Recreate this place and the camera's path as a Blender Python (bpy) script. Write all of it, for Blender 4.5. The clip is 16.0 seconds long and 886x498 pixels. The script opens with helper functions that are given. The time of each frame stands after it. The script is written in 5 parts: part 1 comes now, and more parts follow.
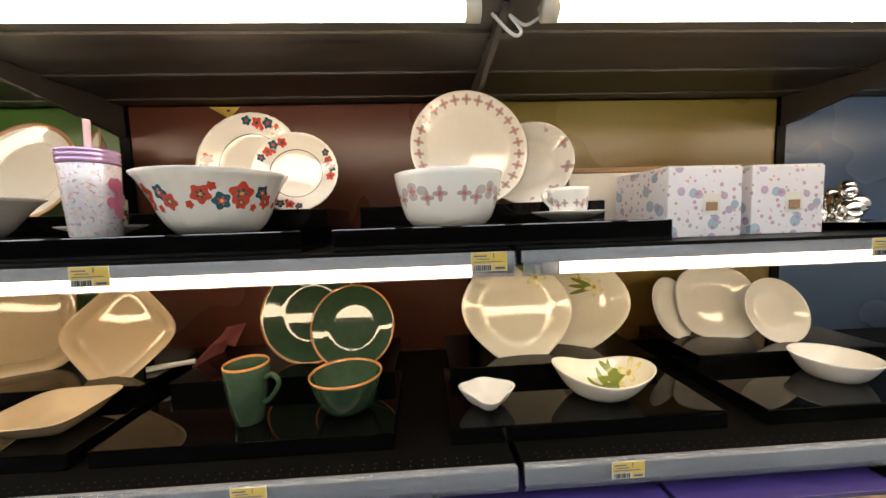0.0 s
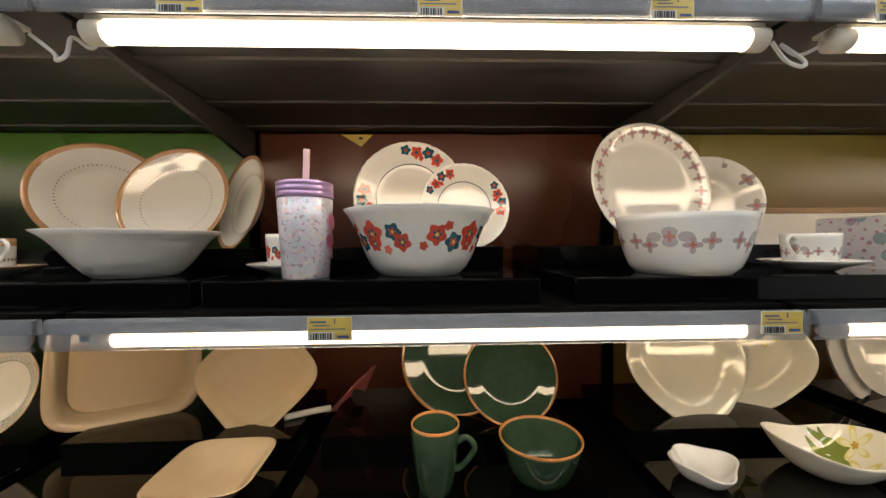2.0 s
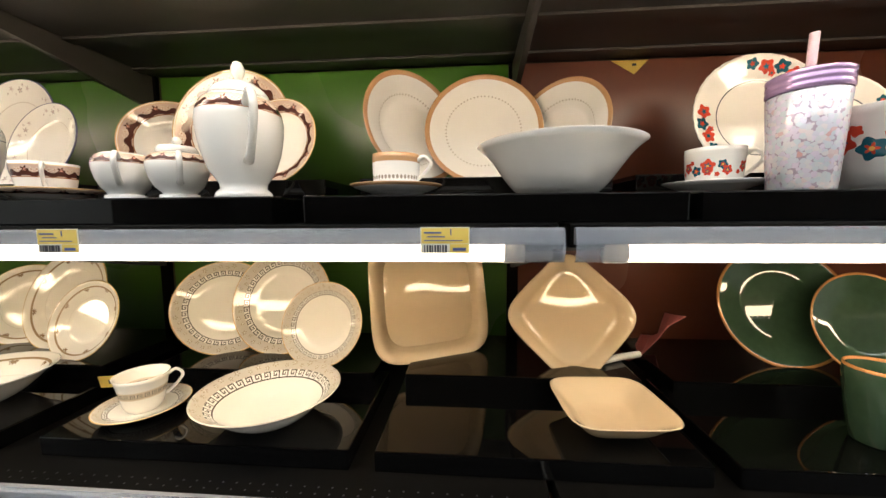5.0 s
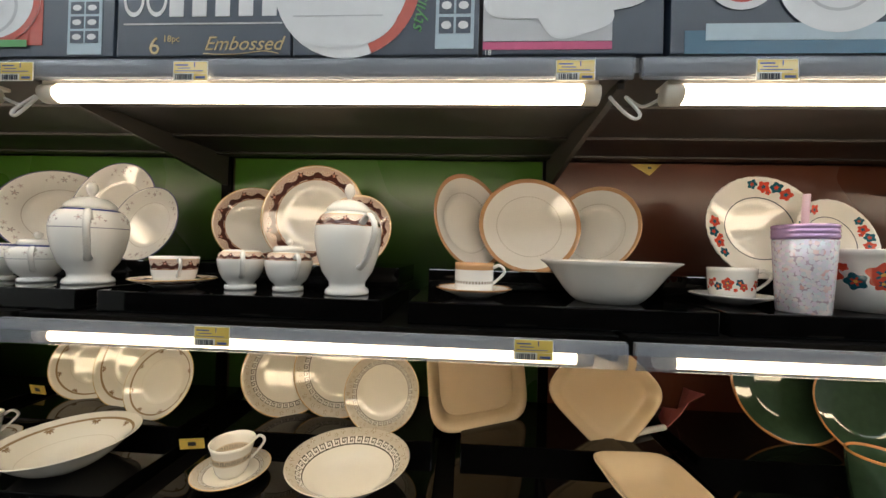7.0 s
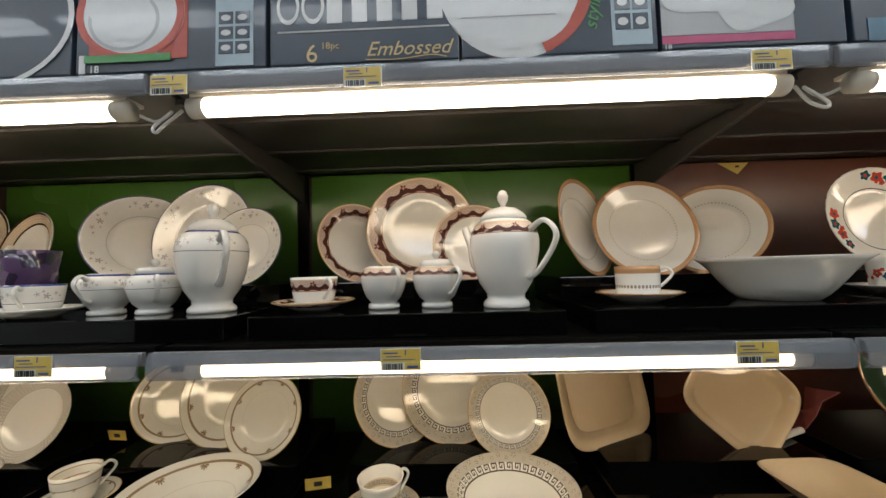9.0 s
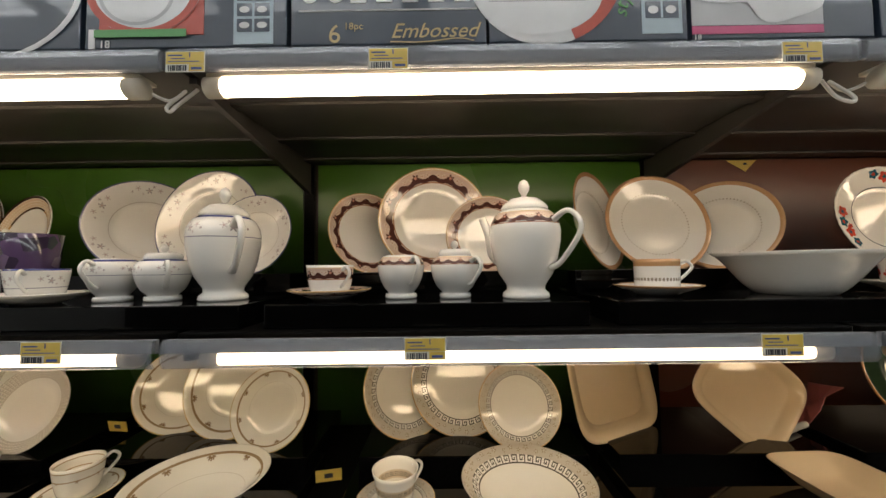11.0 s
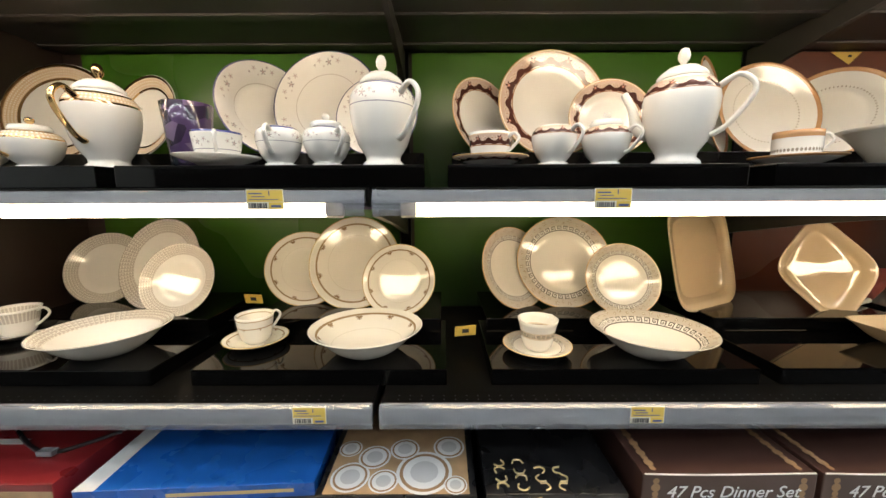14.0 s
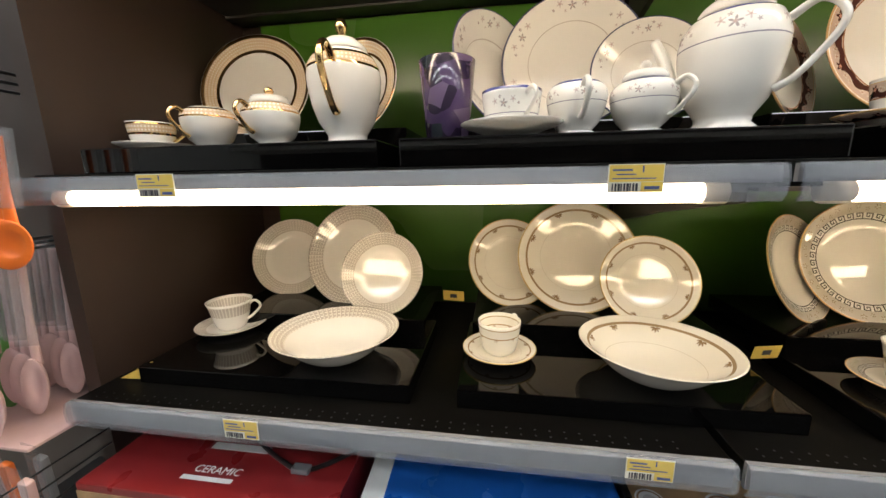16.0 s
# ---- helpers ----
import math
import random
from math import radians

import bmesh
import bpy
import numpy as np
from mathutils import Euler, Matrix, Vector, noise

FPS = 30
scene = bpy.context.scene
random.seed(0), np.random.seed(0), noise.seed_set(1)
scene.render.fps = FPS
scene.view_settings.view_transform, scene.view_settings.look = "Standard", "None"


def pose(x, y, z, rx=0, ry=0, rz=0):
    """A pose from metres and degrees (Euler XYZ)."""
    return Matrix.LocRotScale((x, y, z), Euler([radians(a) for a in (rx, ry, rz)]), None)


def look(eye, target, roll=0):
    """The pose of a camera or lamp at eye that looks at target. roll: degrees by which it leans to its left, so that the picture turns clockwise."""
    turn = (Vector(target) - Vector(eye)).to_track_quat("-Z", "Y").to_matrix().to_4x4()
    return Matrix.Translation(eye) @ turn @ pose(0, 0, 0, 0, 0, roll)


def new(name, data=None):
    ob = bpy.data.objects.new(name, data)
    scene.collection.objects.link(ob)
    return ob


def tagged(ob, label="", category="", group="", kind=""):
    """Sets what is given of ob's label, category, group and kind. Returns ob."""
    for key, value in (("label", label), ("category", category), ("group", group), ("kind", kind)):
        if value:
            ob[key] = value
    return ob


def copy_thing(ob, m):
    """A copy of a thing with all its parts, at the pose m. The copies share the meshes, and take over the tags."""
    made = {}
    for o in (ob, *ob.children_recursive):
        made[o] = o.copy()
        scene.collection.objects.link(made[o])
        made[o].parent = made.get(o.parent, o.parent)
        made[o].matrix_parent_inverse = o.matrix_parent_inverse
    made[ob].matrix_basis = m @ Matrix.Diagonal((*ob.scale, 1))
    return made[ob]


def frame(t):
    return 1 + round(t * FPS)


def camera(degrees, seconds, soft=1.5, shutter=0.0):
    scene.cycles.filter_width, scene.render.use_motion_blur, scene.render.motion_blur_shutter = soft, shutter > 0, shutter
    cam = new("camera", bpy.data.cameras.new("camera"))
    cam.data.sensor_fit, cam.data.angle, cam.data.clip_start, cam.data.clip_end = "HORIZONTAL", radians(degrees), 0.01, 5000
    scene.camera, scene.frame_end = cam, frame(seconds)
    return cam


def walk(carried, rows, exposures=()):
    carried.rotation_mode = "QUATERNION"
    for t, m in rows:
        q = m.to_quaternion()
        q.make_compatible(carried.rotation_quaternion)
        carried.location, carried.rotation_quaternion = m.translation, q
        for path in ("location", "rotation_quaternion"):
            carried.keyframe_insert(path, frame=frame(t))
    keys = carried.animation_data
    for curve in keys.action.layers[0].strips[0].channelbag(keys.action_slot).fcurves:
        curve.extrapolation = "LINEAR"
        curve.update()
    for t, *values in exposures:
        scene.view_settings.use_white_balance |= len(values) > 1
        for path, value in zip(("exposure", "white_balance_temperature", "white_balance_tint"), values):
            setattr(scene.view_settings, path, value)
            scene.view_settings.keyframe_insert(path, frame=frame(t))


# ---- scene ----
cam = camera(103.0, 16.0)
PATH = [
    (0, (-0.147, -0.541, 1.305), (-0.043, 1.449, 1.138), -1.8),
    (0.5, (-0.208, -0.573, 1.329), (-0.16, 1.422, 1.192), 0.2),
    (1, (-0.347, -0.542, 1.323), (-0.382, 1.457, 1.271), -0.7),
    (1.5, (-0.454, -0.474, 1.336), (-0.424, 1.526, 1.328), -1.1),
    (2, (-0.506, -0.452, 1.345), (-0.445, 1.547, 1.312), -0.4),
    (2.5, (-0.553, -0.459, 1.33), (-0.447, 1.536, 1.23), -1.5),
    (3, (-0.62, -0.464, 1.282), (-0.502, 1.521, 1.063), -1.7),
    (3.5, (-0.715, -0.489, 1.238), (-0.616, 1.488, 0.953), -0.1),
    (4, (-0.859, -0.505, 1.219), (-0.856, 1.475, 0.934), 1.0),
    (4.2, (-0.914, -0.496, 1.219), (-1.043, 1.482, 0.957), 0.5),
    (4.5, (-1.015, -0.472, 1.217), (-1.17, 1.51, 0.999), 2.0),
    (5, (-1.113, -0.406, 1.265), (-1.268, 1.58, 1.082), -0.4),
    (7.5, (-1.308, -0.537, 1.378), (-1.419, 1.46, 1.432), 1.8),
    (8, (-1.407, -0.532, 1.373), (-1.511, 1.464, 1.455), 0.2),
    (8.5, (-1.511, -0.507, 1.367), (-1.574, 1.488, 1.48), -1.5),
    (11, (-1.598, -0.491, 1.352), (-1.61, 1.506, 1.442), -0.7),
    (11.5, (-1.615, -0.476, 1.361), (-1.655, 1.522, 1.434), -1.8),
    (12, (-1.62, -0.457, 1.363), (-1.644, 1.542, 1.411), -1.7),
    (12.5, (-1.623, -0.462, 1.36), (-1.691, 1.537, 1.394), -1.2),
    (13, (-1.646, -0.475, 1.286), (-1.696, 1.522, 1.206), 0.9),
    (13.5, (-1.769, -0.517, 1.249), (-1.781, 1.469, 1.009), -2.0),
    (14, (-1.884, -0.545, 1.241), (-1.888, 1.433, 0.948), -0.2),
    (14.5, (-1.996, -0.502, 1.242), (-2.024, 1.472, 0.922), -0.6),
    (15, (-2.094, -0.438, 1.24), (-2.081, 1.535, 0.913), -0.9),
    (15.5, (-2.2, -0.409, 1.23), (-2.395, 1.548, 0.87), -1.3),
    (16, (-2.302, -0.416, 1.239), (-2.599, 1.525, 0.856), -0.9),
]
EXPOSURES = [(0.0, 0.95, 6600, 10), (0.5, 0.75, 6500, 10), (1.2, 0.5, 6500, 10), (2.0, 0.45, 6500, 10), (2.6, 0.6, 6500, 10), (3.3, 1.1, 6500, 10), (4.2, 1.24, 6450, 10), (5.0, 1.22, 6450, 10), (7.3, 0.35, 6300, 8), (8.5, 0.25, 6250, 8), (11.0, 0.2, 6700, 10), (12.5, 0.2, 7600, 12), (13.0, 0.2, 7300, 13), (13.5, 0.8, 6600, 10), (14.0, 1.12, 6450, 9), (16.0, 1.03, 6500, 10)]
walk(cam, [(t, look(eye, target, roll)) for t, eye, target, roll in PATH], EXPOSURES)

# ---- world and light ----
world = bpy.data.worlds.new("world")
scene.world = world
world.use_nodes = True
world.node_tree.nodes["Background"].inputs["Color"].default_value = (0.9, 0.95, 1.0, 1)
world.node_tree.nodes["Background"].inputs["Strength"].default_value = 0.05
TUBE_TOP, TUBE_MID, CEILING_GLOW = 10.5, 13.5, 9.0

# ---- plan ----
Z_LOW, Z_MID, Z_TOP = 0.893, 1.252, 1.670      # tops of the three shelf lips
BOARD_LOW, BOARD_MID = 0.89, 1.256             # shelf boards the risers stand on
RISER_LOW, RISER_MID = 0.922, 1.294            # tops of the black display risers
STEP_LOW, STEP_MID = 0.955, 1.338              # tops of their raised back steps
BACK = 0.558


# ---- node helpers ----
class Sock:
    """A node socket with arithmetic."""

    def __init__(self, nt, s):
        self.nt, self.s = nt, s

    def op(self, name, *others):
        n = self.nt.nodes.new("ShaderNodeMath")
        n.operation = name
        for k, v in enumerate((self, *others)):
            if isinstance(v, Sock):
                self.nt.links.new(v.s, n.inputs[k])
            else:
                n.inputs[k].default_value = v
        return Sock(self.nt, n.outputs[0])

    def __add__(self, o): return self.op("ADD", o)
    def __sub__(self, o): return self.op("SUBTRACT", o)
    def __mul__(self, o): return self.op("MULTIPLY", o)
    def __truediv__(self, o): return self.op("DIVIDE", o)
    def lt(self, o): return self.op("LESS_THAN", o)
    def gt(self, o): return self.op("GREATER_THAN", o)
    def mod(self, o): return self.op("FLOORED_MODULO", o)
    def mx(self, o): return self.op("MAXIMUM", o)
    def abs(self): return self.op("ABSOLUTE")
    def cos(self): return self.op("COSINE")


def between(v, a, b):
    return v.gt(a) * v.lt(b)


class Mat:
    """A principled material whose colour is laid on layer by layer."""

    def __init__(self, name, base, rough=0.3, metal=0.0, coat=0.0, grain=0.04, scale=30, bump=0.0, bump_scale=200):
        self.m = bpy.data.materials.new(name)
        self.m.use_nodes = True
        self.nt = self.m.node_tree
        self.b = self.nt.nodes["Principled BSDF"]
        self.b.inputs["Roughness"].default_value = rough
        self.b.inputs["Metallic"].default_value = metal
        self.b.inputs["Coat Weight"].default_value = coat
        self.b.inputs["Coat Roughness"].default_value = 0.04
        tc = self.nt.nodes.new("ShaderNodeTexCoord")
        self.obj = tc.outputs["Object"]
        sep = self.nt.nodes.new("ShaderNodeSeparateXYZ")
        self.nt.links.new(self.obj, sep.inputs[0])
        self.x, self.y, self.z = (Sock(self.nt, sep.outputs[k]) for k in range(3))
        noi = self.noise(scale, 4)
        mix = self.nt.nodes.new("ShaderNodeMix")
        mix.data_type = "RGBA"
        mix.inputs[6].default_value = (*[c * (1 - 2 * grain) for c in base], 1)
        mix.inputs[7].default_value = (*[min(1, c * (1 + 2 * grain)) for c in base], 1)
        self.nt.links.new(noi.s, mix.inputs[0])
        self.colour = mix.outputs[2]
        if bump:
            bn = self.nt.nodes.new("ShaderNodeBump")
            bn.inputs["Strength"].default_value = bump
            bn.inputs["Distance"].default_value = 0.001
            self.nt.links.new(self.noise(bump_scale, 3).s, bn.inputs["Height"])
            self.nt.links.new(bn.outputs[0], self.b.inputs["Normal"])
        # faint uneven gloss: smears and dust
        rr = self.noise(scale * 0.4, 3) * (rough * 0.5) + rough * 0.75
        self.nt.links.new(rr.s, self.b.inputs["Roughness"])

    def noise(self, scale, detail=3):
        n = self.nt.nodes.new("ShaderNodeTexNoise")
        n.inputs["Scale"].default_value = scale
        n.inputs["Detail"].default_value = detail
        self.nt.links.new(self.obj, n.inputs["Vector"])
        return Sock(self.nt, n.outputs["Fac"])

    def polar(self):
        r = (self.x * self.x + self.y * self.y).op("SQRT")
        a = self.y.op("ARCTAN2", self.x) + math.pi
        return r, a

    def over(self, mask, colour):
        mix = self.nt.nodes.new("ShaderNodeMix")
        mix.data_type = "RGBA"
        self.nt.links.new(mask.s, mix.inputs[0])
        self.nt.links.new(self.colour, mix.inputs[6])
        mix.inputs[7].default_value = (*colour, 1)
        self.colour = mix.outputs[2]
        return self

    def metal_where(self, mask):
        self.nt.links.new(mask.s, self.b.inputs["Metallic"])
        return self

    def done(self):
        self.nt.links.new(self.colour, self.b.inputs["Base Color"])
        return self.m


def petals(u, v, cu, cv, size, n, depth=0.3, turn=0.0):
    """Mask of a flower of n petals round (cu, cv)."""
    du, dv = u - cu, v - cv
    d = (du * du + dv * dv).op("SQRT")
    a = dv.op("ARCTAN2", du)
    return d.lt(((a * n + turn).cos() * depth + (1 - depth)) * size)


def blob(u, v, cu, cv, su, sv, turn=0.0):
    c, s = math.cos(turn), math.sin(turn)
    du, dv = u - cu, v - cv
    p, q = (du * c + dv * s) / su, (dv * c - du * s) / sv
    return (p * p + q * q).lt(1)


CHINA = (0.80, 0.78, 0.73)
CREAM = (0.80, 0.75, 0.62)
GOLD = (0.66, 0.44, 0.20)


def china(name, base=CHINA):
    return Mat(name, base, rough=0.022, coat=0.0, grain=0.012, scale=12)


def flower_pattern(m, u, v, cell, s):
    """Red and teal five-petalled flowers with leaves, repeating along u every cell."""
    u = u.mod(cell)
    red, teal = (0.62, 0.07, 0.035), (0.015, 0.10, 0.14)
    for cu, cv, size, col in ((0.18, 0.15, 0.9, red), (0.36, -0.35, 0.85, teal), (0.55, 0.2, 1.15, red), (0.55, -0.45, .7, red),
                              (0.78, 0.35, 0.75, teal), (0.86, -0.35, .8, red), (0.28, 0.75, .42, red), (0.06, -.6, .4, red), (0.7, -.85, .4, red)):
        m.over(petals(u, v, cu * cell, cv * s, size * s * 0.85, 5, 0.13, cu * 9), col)
        if size > 0.6:
            m.over(petals(u, v, cu * cell, cv * s, size * s * 0.42, 5, 0.3), teal if col is red else red)
            m.over(petals(u, v, cu * cell, cv * s, size * s * 0.15, 5, 0.0), (0.8, 0.45, 0.1))
    return m


def mat_flower_plate(R):
    m = china("flower_china")
    r, a = m.polar()
    sector = a.mod(2 * math.pi / 3)
    u, v = sector * (0.82 * R), r - 0.82 * R
    red, teal = (0.62, 0.07, 0.035), (0.015, 0.10, 0.14)
    for k, (cu, cv, s, col) in enumerate(((0.25, 0.0, 0.12, red), (0.45, 0.04, 0.11, teal), (0.66, 0.0, 0.115, red), (.86, .04, .095, teal), (.55, -.08, .06, red))):
        m.over(petals(u, v, cu * R, cv * R, s * R, 5, 0.14, k), col)
        m.over(petals(u, v, cu * R, cv * R, s * R * 0.4, 5, 0.25), teal if col is red else red)
    m.over(between(r, 0.60 * R, 0.618 * R), (0.06, 0.07, 0.10))
    return m.done()


def mat_flower_round(name, R, zc, s, cells):
    m = china(name)
    r, a = m.polar()
    flower_pattern(m, a * R, m.z - zc, 2 * math.pi * R / cells, s)
    return m.done()


def clover(m, u, v, cu, cv, s):
    m.over(petals(u, v, cu, cv, s, 4, 0.27), (0.46, 0.38, 0.37))
    m.over(petals(u, v, cu, cv, s * 0.4, 4, 0.3), (0.55, 0.16, 0.15))


def mat_clover_plate(R, n, part_ring):
    m = china("clover_china")
    r, a = m.polar()
    cell = 2 * math.pi / n
    u, v = a.mod(cell) * (0.86 * R), r - 0.86 * R
    if part_ring:
        side = m.x.gt(0.2 * R)
        mask = petals(u, v, cell * 0.43 * R, 0.0, 0.15 * R, 4, 0.27) * side
        m.over(mask, (0.42, 0.36, 0.36))
        m.over(petals(u, v, cell * 0.43 * R, 0.0, 0.05 * R, 4, 0.3) * side, (0.55, 0.16, 0.15))
    else:
        clover(m, u, v, cell * 0.43 * R, 0.0, 0.088 * R)
    return m.done()


def mat_clover_round(name, R, zc, s, cells):
    m = china(name)
    r, a = m.polar()
    cell = 2 * math.pi * R / cells
    u, v = (a * R).mod(cell), m.z - zc
    for cu, cv, size in ((0.36, 0.35, .8), (0.64, 0.35, .8), (0.5, 0.75, .8), (.5, -.1, .8)):
        m.over(blob(u, v, cu * cell, cv * s, size * s * 0.75, size * s * .55), (0.50, 0.47, 0.46))
    m.over(petals(u, v, 0.5 * cell, 0.35 * s, 0.5 * s, 4, 0.3), (0.58, 0.25, 0.22))
    for cu, cv in ((0.14, 0.0), (0.3, -0.35), (0.7, -0.35), (0.86, 0.0)):
        clover(m, u, v, cu * cell, cv * s, s * 0.75)
    return m.done()


def mat_gold_band_plate(R):
    m = china("tan_rim_china")
    r, a = m.polar()
    m.over(r.gt(0.915 * R), (0.48, 0.27, 0.13))
    u = a.mod(2 * math.pi / 64)
    m.over(blob(u * R, r, math.pi / 64 * R, 0.64 * R, 0.017 * R, 0.015 * R), (0.40, 0.35, 0.28))
    return m.done()


def mat_gold_band_round(name, top, h, R):
    m = china(name)
    r, a = m.polar()
    m.over(m.z.gt(top - 0.22 * h), (0.48, 0.27, 0.13))
    u = (a * R).mod(0.006)
    m.over(blob(u, m.z, 0.003, top - 0.62 * h, 0.0022, 0.0030), (0.30, 0.26, 0.21))
    return m.done()


def garland(m, u, v, cell, s):
    """A maroon garland on a pinkish-tan band, repeating along u."""
    u = u.mod(cell)
    maroon = (0.085, 0.030, 0.022)
    m.over(v.abs().lt(s), (0.60, 0.45, 0.36))
    wave = (u * (4 * math.pi / cell)).cos() * (0.28 * s) - 0.25 * s
    m.over(between(v - wave, -0.55 * s, 0.20 * s), maroon)
    m.over(between(v, -0.80 * s, -0.30 * s), maroon)
    m.over(petals(u, v, 0.5 * cell, 0.15 * s, 0.62 * s, 5, 0.3), maroon)
    m.over(petals(u, v, 0.5 * cell, 0.15 * s, 0.28 * s, 5, 0.3), (0.62, 0.30, 0.22))
    for cu in (0.15, 0.30, 0.70, 0.85):
        m.over(petals(u, v, cu * cell, 0.2 * s, 0.36 * s, 4, 0.35, cu * 7), (0.72, 0.62, 0.50))
        m.over(petals(u, v, cu * cell, 0.2 * s, 0.15 * s, 4, 0.3), (0.40, 0.18, 0.12))
    m.over(between(v, 0.96 * s, 1.05 * s), GOLD)
    m.over(between(v, -1.08 * s, -0.94 * s), (0.35, 0.16, 0.07))


def mat_garland_plate(R):
    m = china("maroon_garland_china")
    r, a = m.polar()
    garland(m, a * (0.84 * R), r - 0.84 * R, 2 * math.pi / 8 * 0.84 * R, 0.115 * R)
    m.over(r.gt(0.975 * R), GOLD)
    return m.done()


def mat_garland_round(name, R, zc, s, cells):
    m = china(name)
    r, a = m.polar()
    garland(m, a * R, m.z - zc, 2 * math.pi * R / cells, s)
    return m.done()


def lilac_motif(m, u, v, cell, s):
    u = u.mod(cell)
    grey, pale = (0.36, 0.32, 0.31), (0.58, 0.52, 0.50)
    for cu, cv, size, col in ((0.30, 0.1, 0.62, pale), (0.5, -0.15, 0.75, grey), (0.70, 0.2, 0.6, pale), (0.42, 0.5, 0.34, grey), (0.62, -0.6, 0.3, pale), (0.82, -.2, .3, grey)):
        m.over(petals(u, v, cu * cell, cv * s, size * s * 0.62, 5, 0.4, cu * 11), col)
        m.over(petals(u, v, cu * cell, cv * s, size * s * 0.22, 5, 0.2), (0.5, 0.38, 0.34))


def mat_lilac_plate(R):
    m = china("lilac_spray_china")
    r, a = m.polar()
    lilac_motif(m, a * (0.83 * R), r - 0.83 * R, 2 * math.pi / 6 * 0.83 * R, 0.13 * R)
    m.over(r.gt(0.972 * R), (0.10, 0.11, 0.19))
    m.over(between(r, 0.60 * R, 0.612 * R), (0.55, 0.50, 0.45))
    return m.done()


def mat_lilac_round(name, R, zc, s, cells, blue):
    m = china(name)
    r, a = m.polar()
    lilac_motif(m, a * R, m.z - zc, 2 * math.pi * R / cells, s)
    m.over(between(m.z, blue - 0.0018, blue + 0.0018), (0.05, 0.06, 0.20))
    m.over(between(m.z, zc - 1.15 * s, zc - 1.05 * s), (0.25, 0.24, 0.28))
    return m.done()


def gold_trellis(m, u, v, s):
    m.over(v.abs().lt(s), (0.66, 0.50, 0.33))
    cu, cv = u.mod(0.006), v.mod(0.006)
    m.over(blob(cu, cv, 0.003, 0.003, 0.0017, 0.0017) * v.abs().lt(s), (0.82, 0.76, 0.64))
    rim = (v.abs() - s * 1.1).abs().lt(s * 0.22)
    m.over(rim, (0.80, 0.50, 0.20))
    m.metal_where(rim)


def mat_gold_plate(R):
    m = china("gold_trellis_china")
    r, a = m.polar()
    gold_trellis(m, a * (0.85 * R), r - 0.84 * R, 0.11 * R)
    return m.done()


def mat_gold_round(name, R, zc, s):
    m = china(name)
    r, a = m.polar()
    gold_trellis(m, a * R, m.z - zc, s)
    return m.done()


def mat_stripe(R, inner=0.70):
    m = china("grey_stripe_china")
    r, a = m.polar()
    u = a.mod(2 * math.pi / 72) * (72 / (2 * math.pi))
    v = (r / R).mod(0.052)
    m.over(r.gt(inner * R), (0.52, 0.48, 0.42))
    m.over(between(u, 0.0, 0.22) * r.gt(inner * R), (0.74, 0.70, 0.63))
    m.over(between(u, 0.25, 0.75) * between(v, 0.012, 0.030) * r.gt(inner * R), (0.80, 0.77, 0.70))
    m.over(r.gt(0.985 * R), (0.45, 0.42, 0.37))
    return m.done()


def mat_stripe_round(name, R, z0, z1):
    m = china(name)
    r, a = m.polar()
    u = a.mod(2 * math.pi / 40) * (40 / (2 * math.pi))
    band = between(m.z, z0, z1)
    m.over(band, (0.54, 0.50, 0.44))
    m.over(band * u.lt(0.35), (0.74, 0.70, 0.63))
    return m.done()


def mat_leaf(R):
    m = china("tan_leaf_china", (0.80, 0.76, 0.66))
    r, a = m.polar()
    brown = (0.27, 0.17, 0.085)
    m.over(between(r, 0.825 * R, 0.86 * R), (0.34, 0.24, 0.13))
    cell = 2 * math.pi / 8
    u, v = a.mod(cell) * (0.79 * R), r - 0.79 * R
    for t in (-1.35, -0.7, 0.0, 0.7, 1.35):
        m.over(blob(u, v, cell * 0.395 * R + math.sin(t) * 0.040 * R, 0.028 * R - math.cos(t) * 0.040 * R, 0.011 * R, 0.032 * R, t), brown)
    m.over(between(r, 0.60 * R, 0.606 * R), (0.62, 0.56, 0.45))
    m.over(r.gt(0.975 * R), (0.62, 0.46, 0.20))
    return m.done()


def mat_leaf_round(name, R, zc, s):
    m = china(name, (0.80, 0.76, 0.66))
    r, a = m.polar()
    m.over(between(m.z, zc, zc + s * 0.5), (0.42, 0.29, 0.16))
    u = (a * R).mod(0.034)
    m.over(petals(u, m.z, 0.017, zc - s * 0.2, s * 0.9, 5, 0.5), (0.30, 0.19, 0.09))
    m.over(between(m.z, zc + s * 4.0, zc + s * 4.5), (0.45, 0.35, 0.2))
    return m.done()


def meander(m, u, v, cell, s):
    """A dark key fret along u: v from -s to s."""
    p = u.mod(cell) / cell
    q = v / (2 * s) + 0.5
    w = 0.16
    ink = (0.11, 0.095, 0.075)
    for a0, a1, b0, b1 in ((0.0, 1.0, 0.0, w), (0.0, 0.14, 0.0, 1.0), (0.0, 0.72, 1 - w, 1.0), (0.60, 0.72, 0.34, 1.0), (0.30, 0.72, 0.34, 0.34 + w), (.30, .42, .34, .70)):
        m.over(between(p, a0, a1) * between(q, b0, b1), ink)


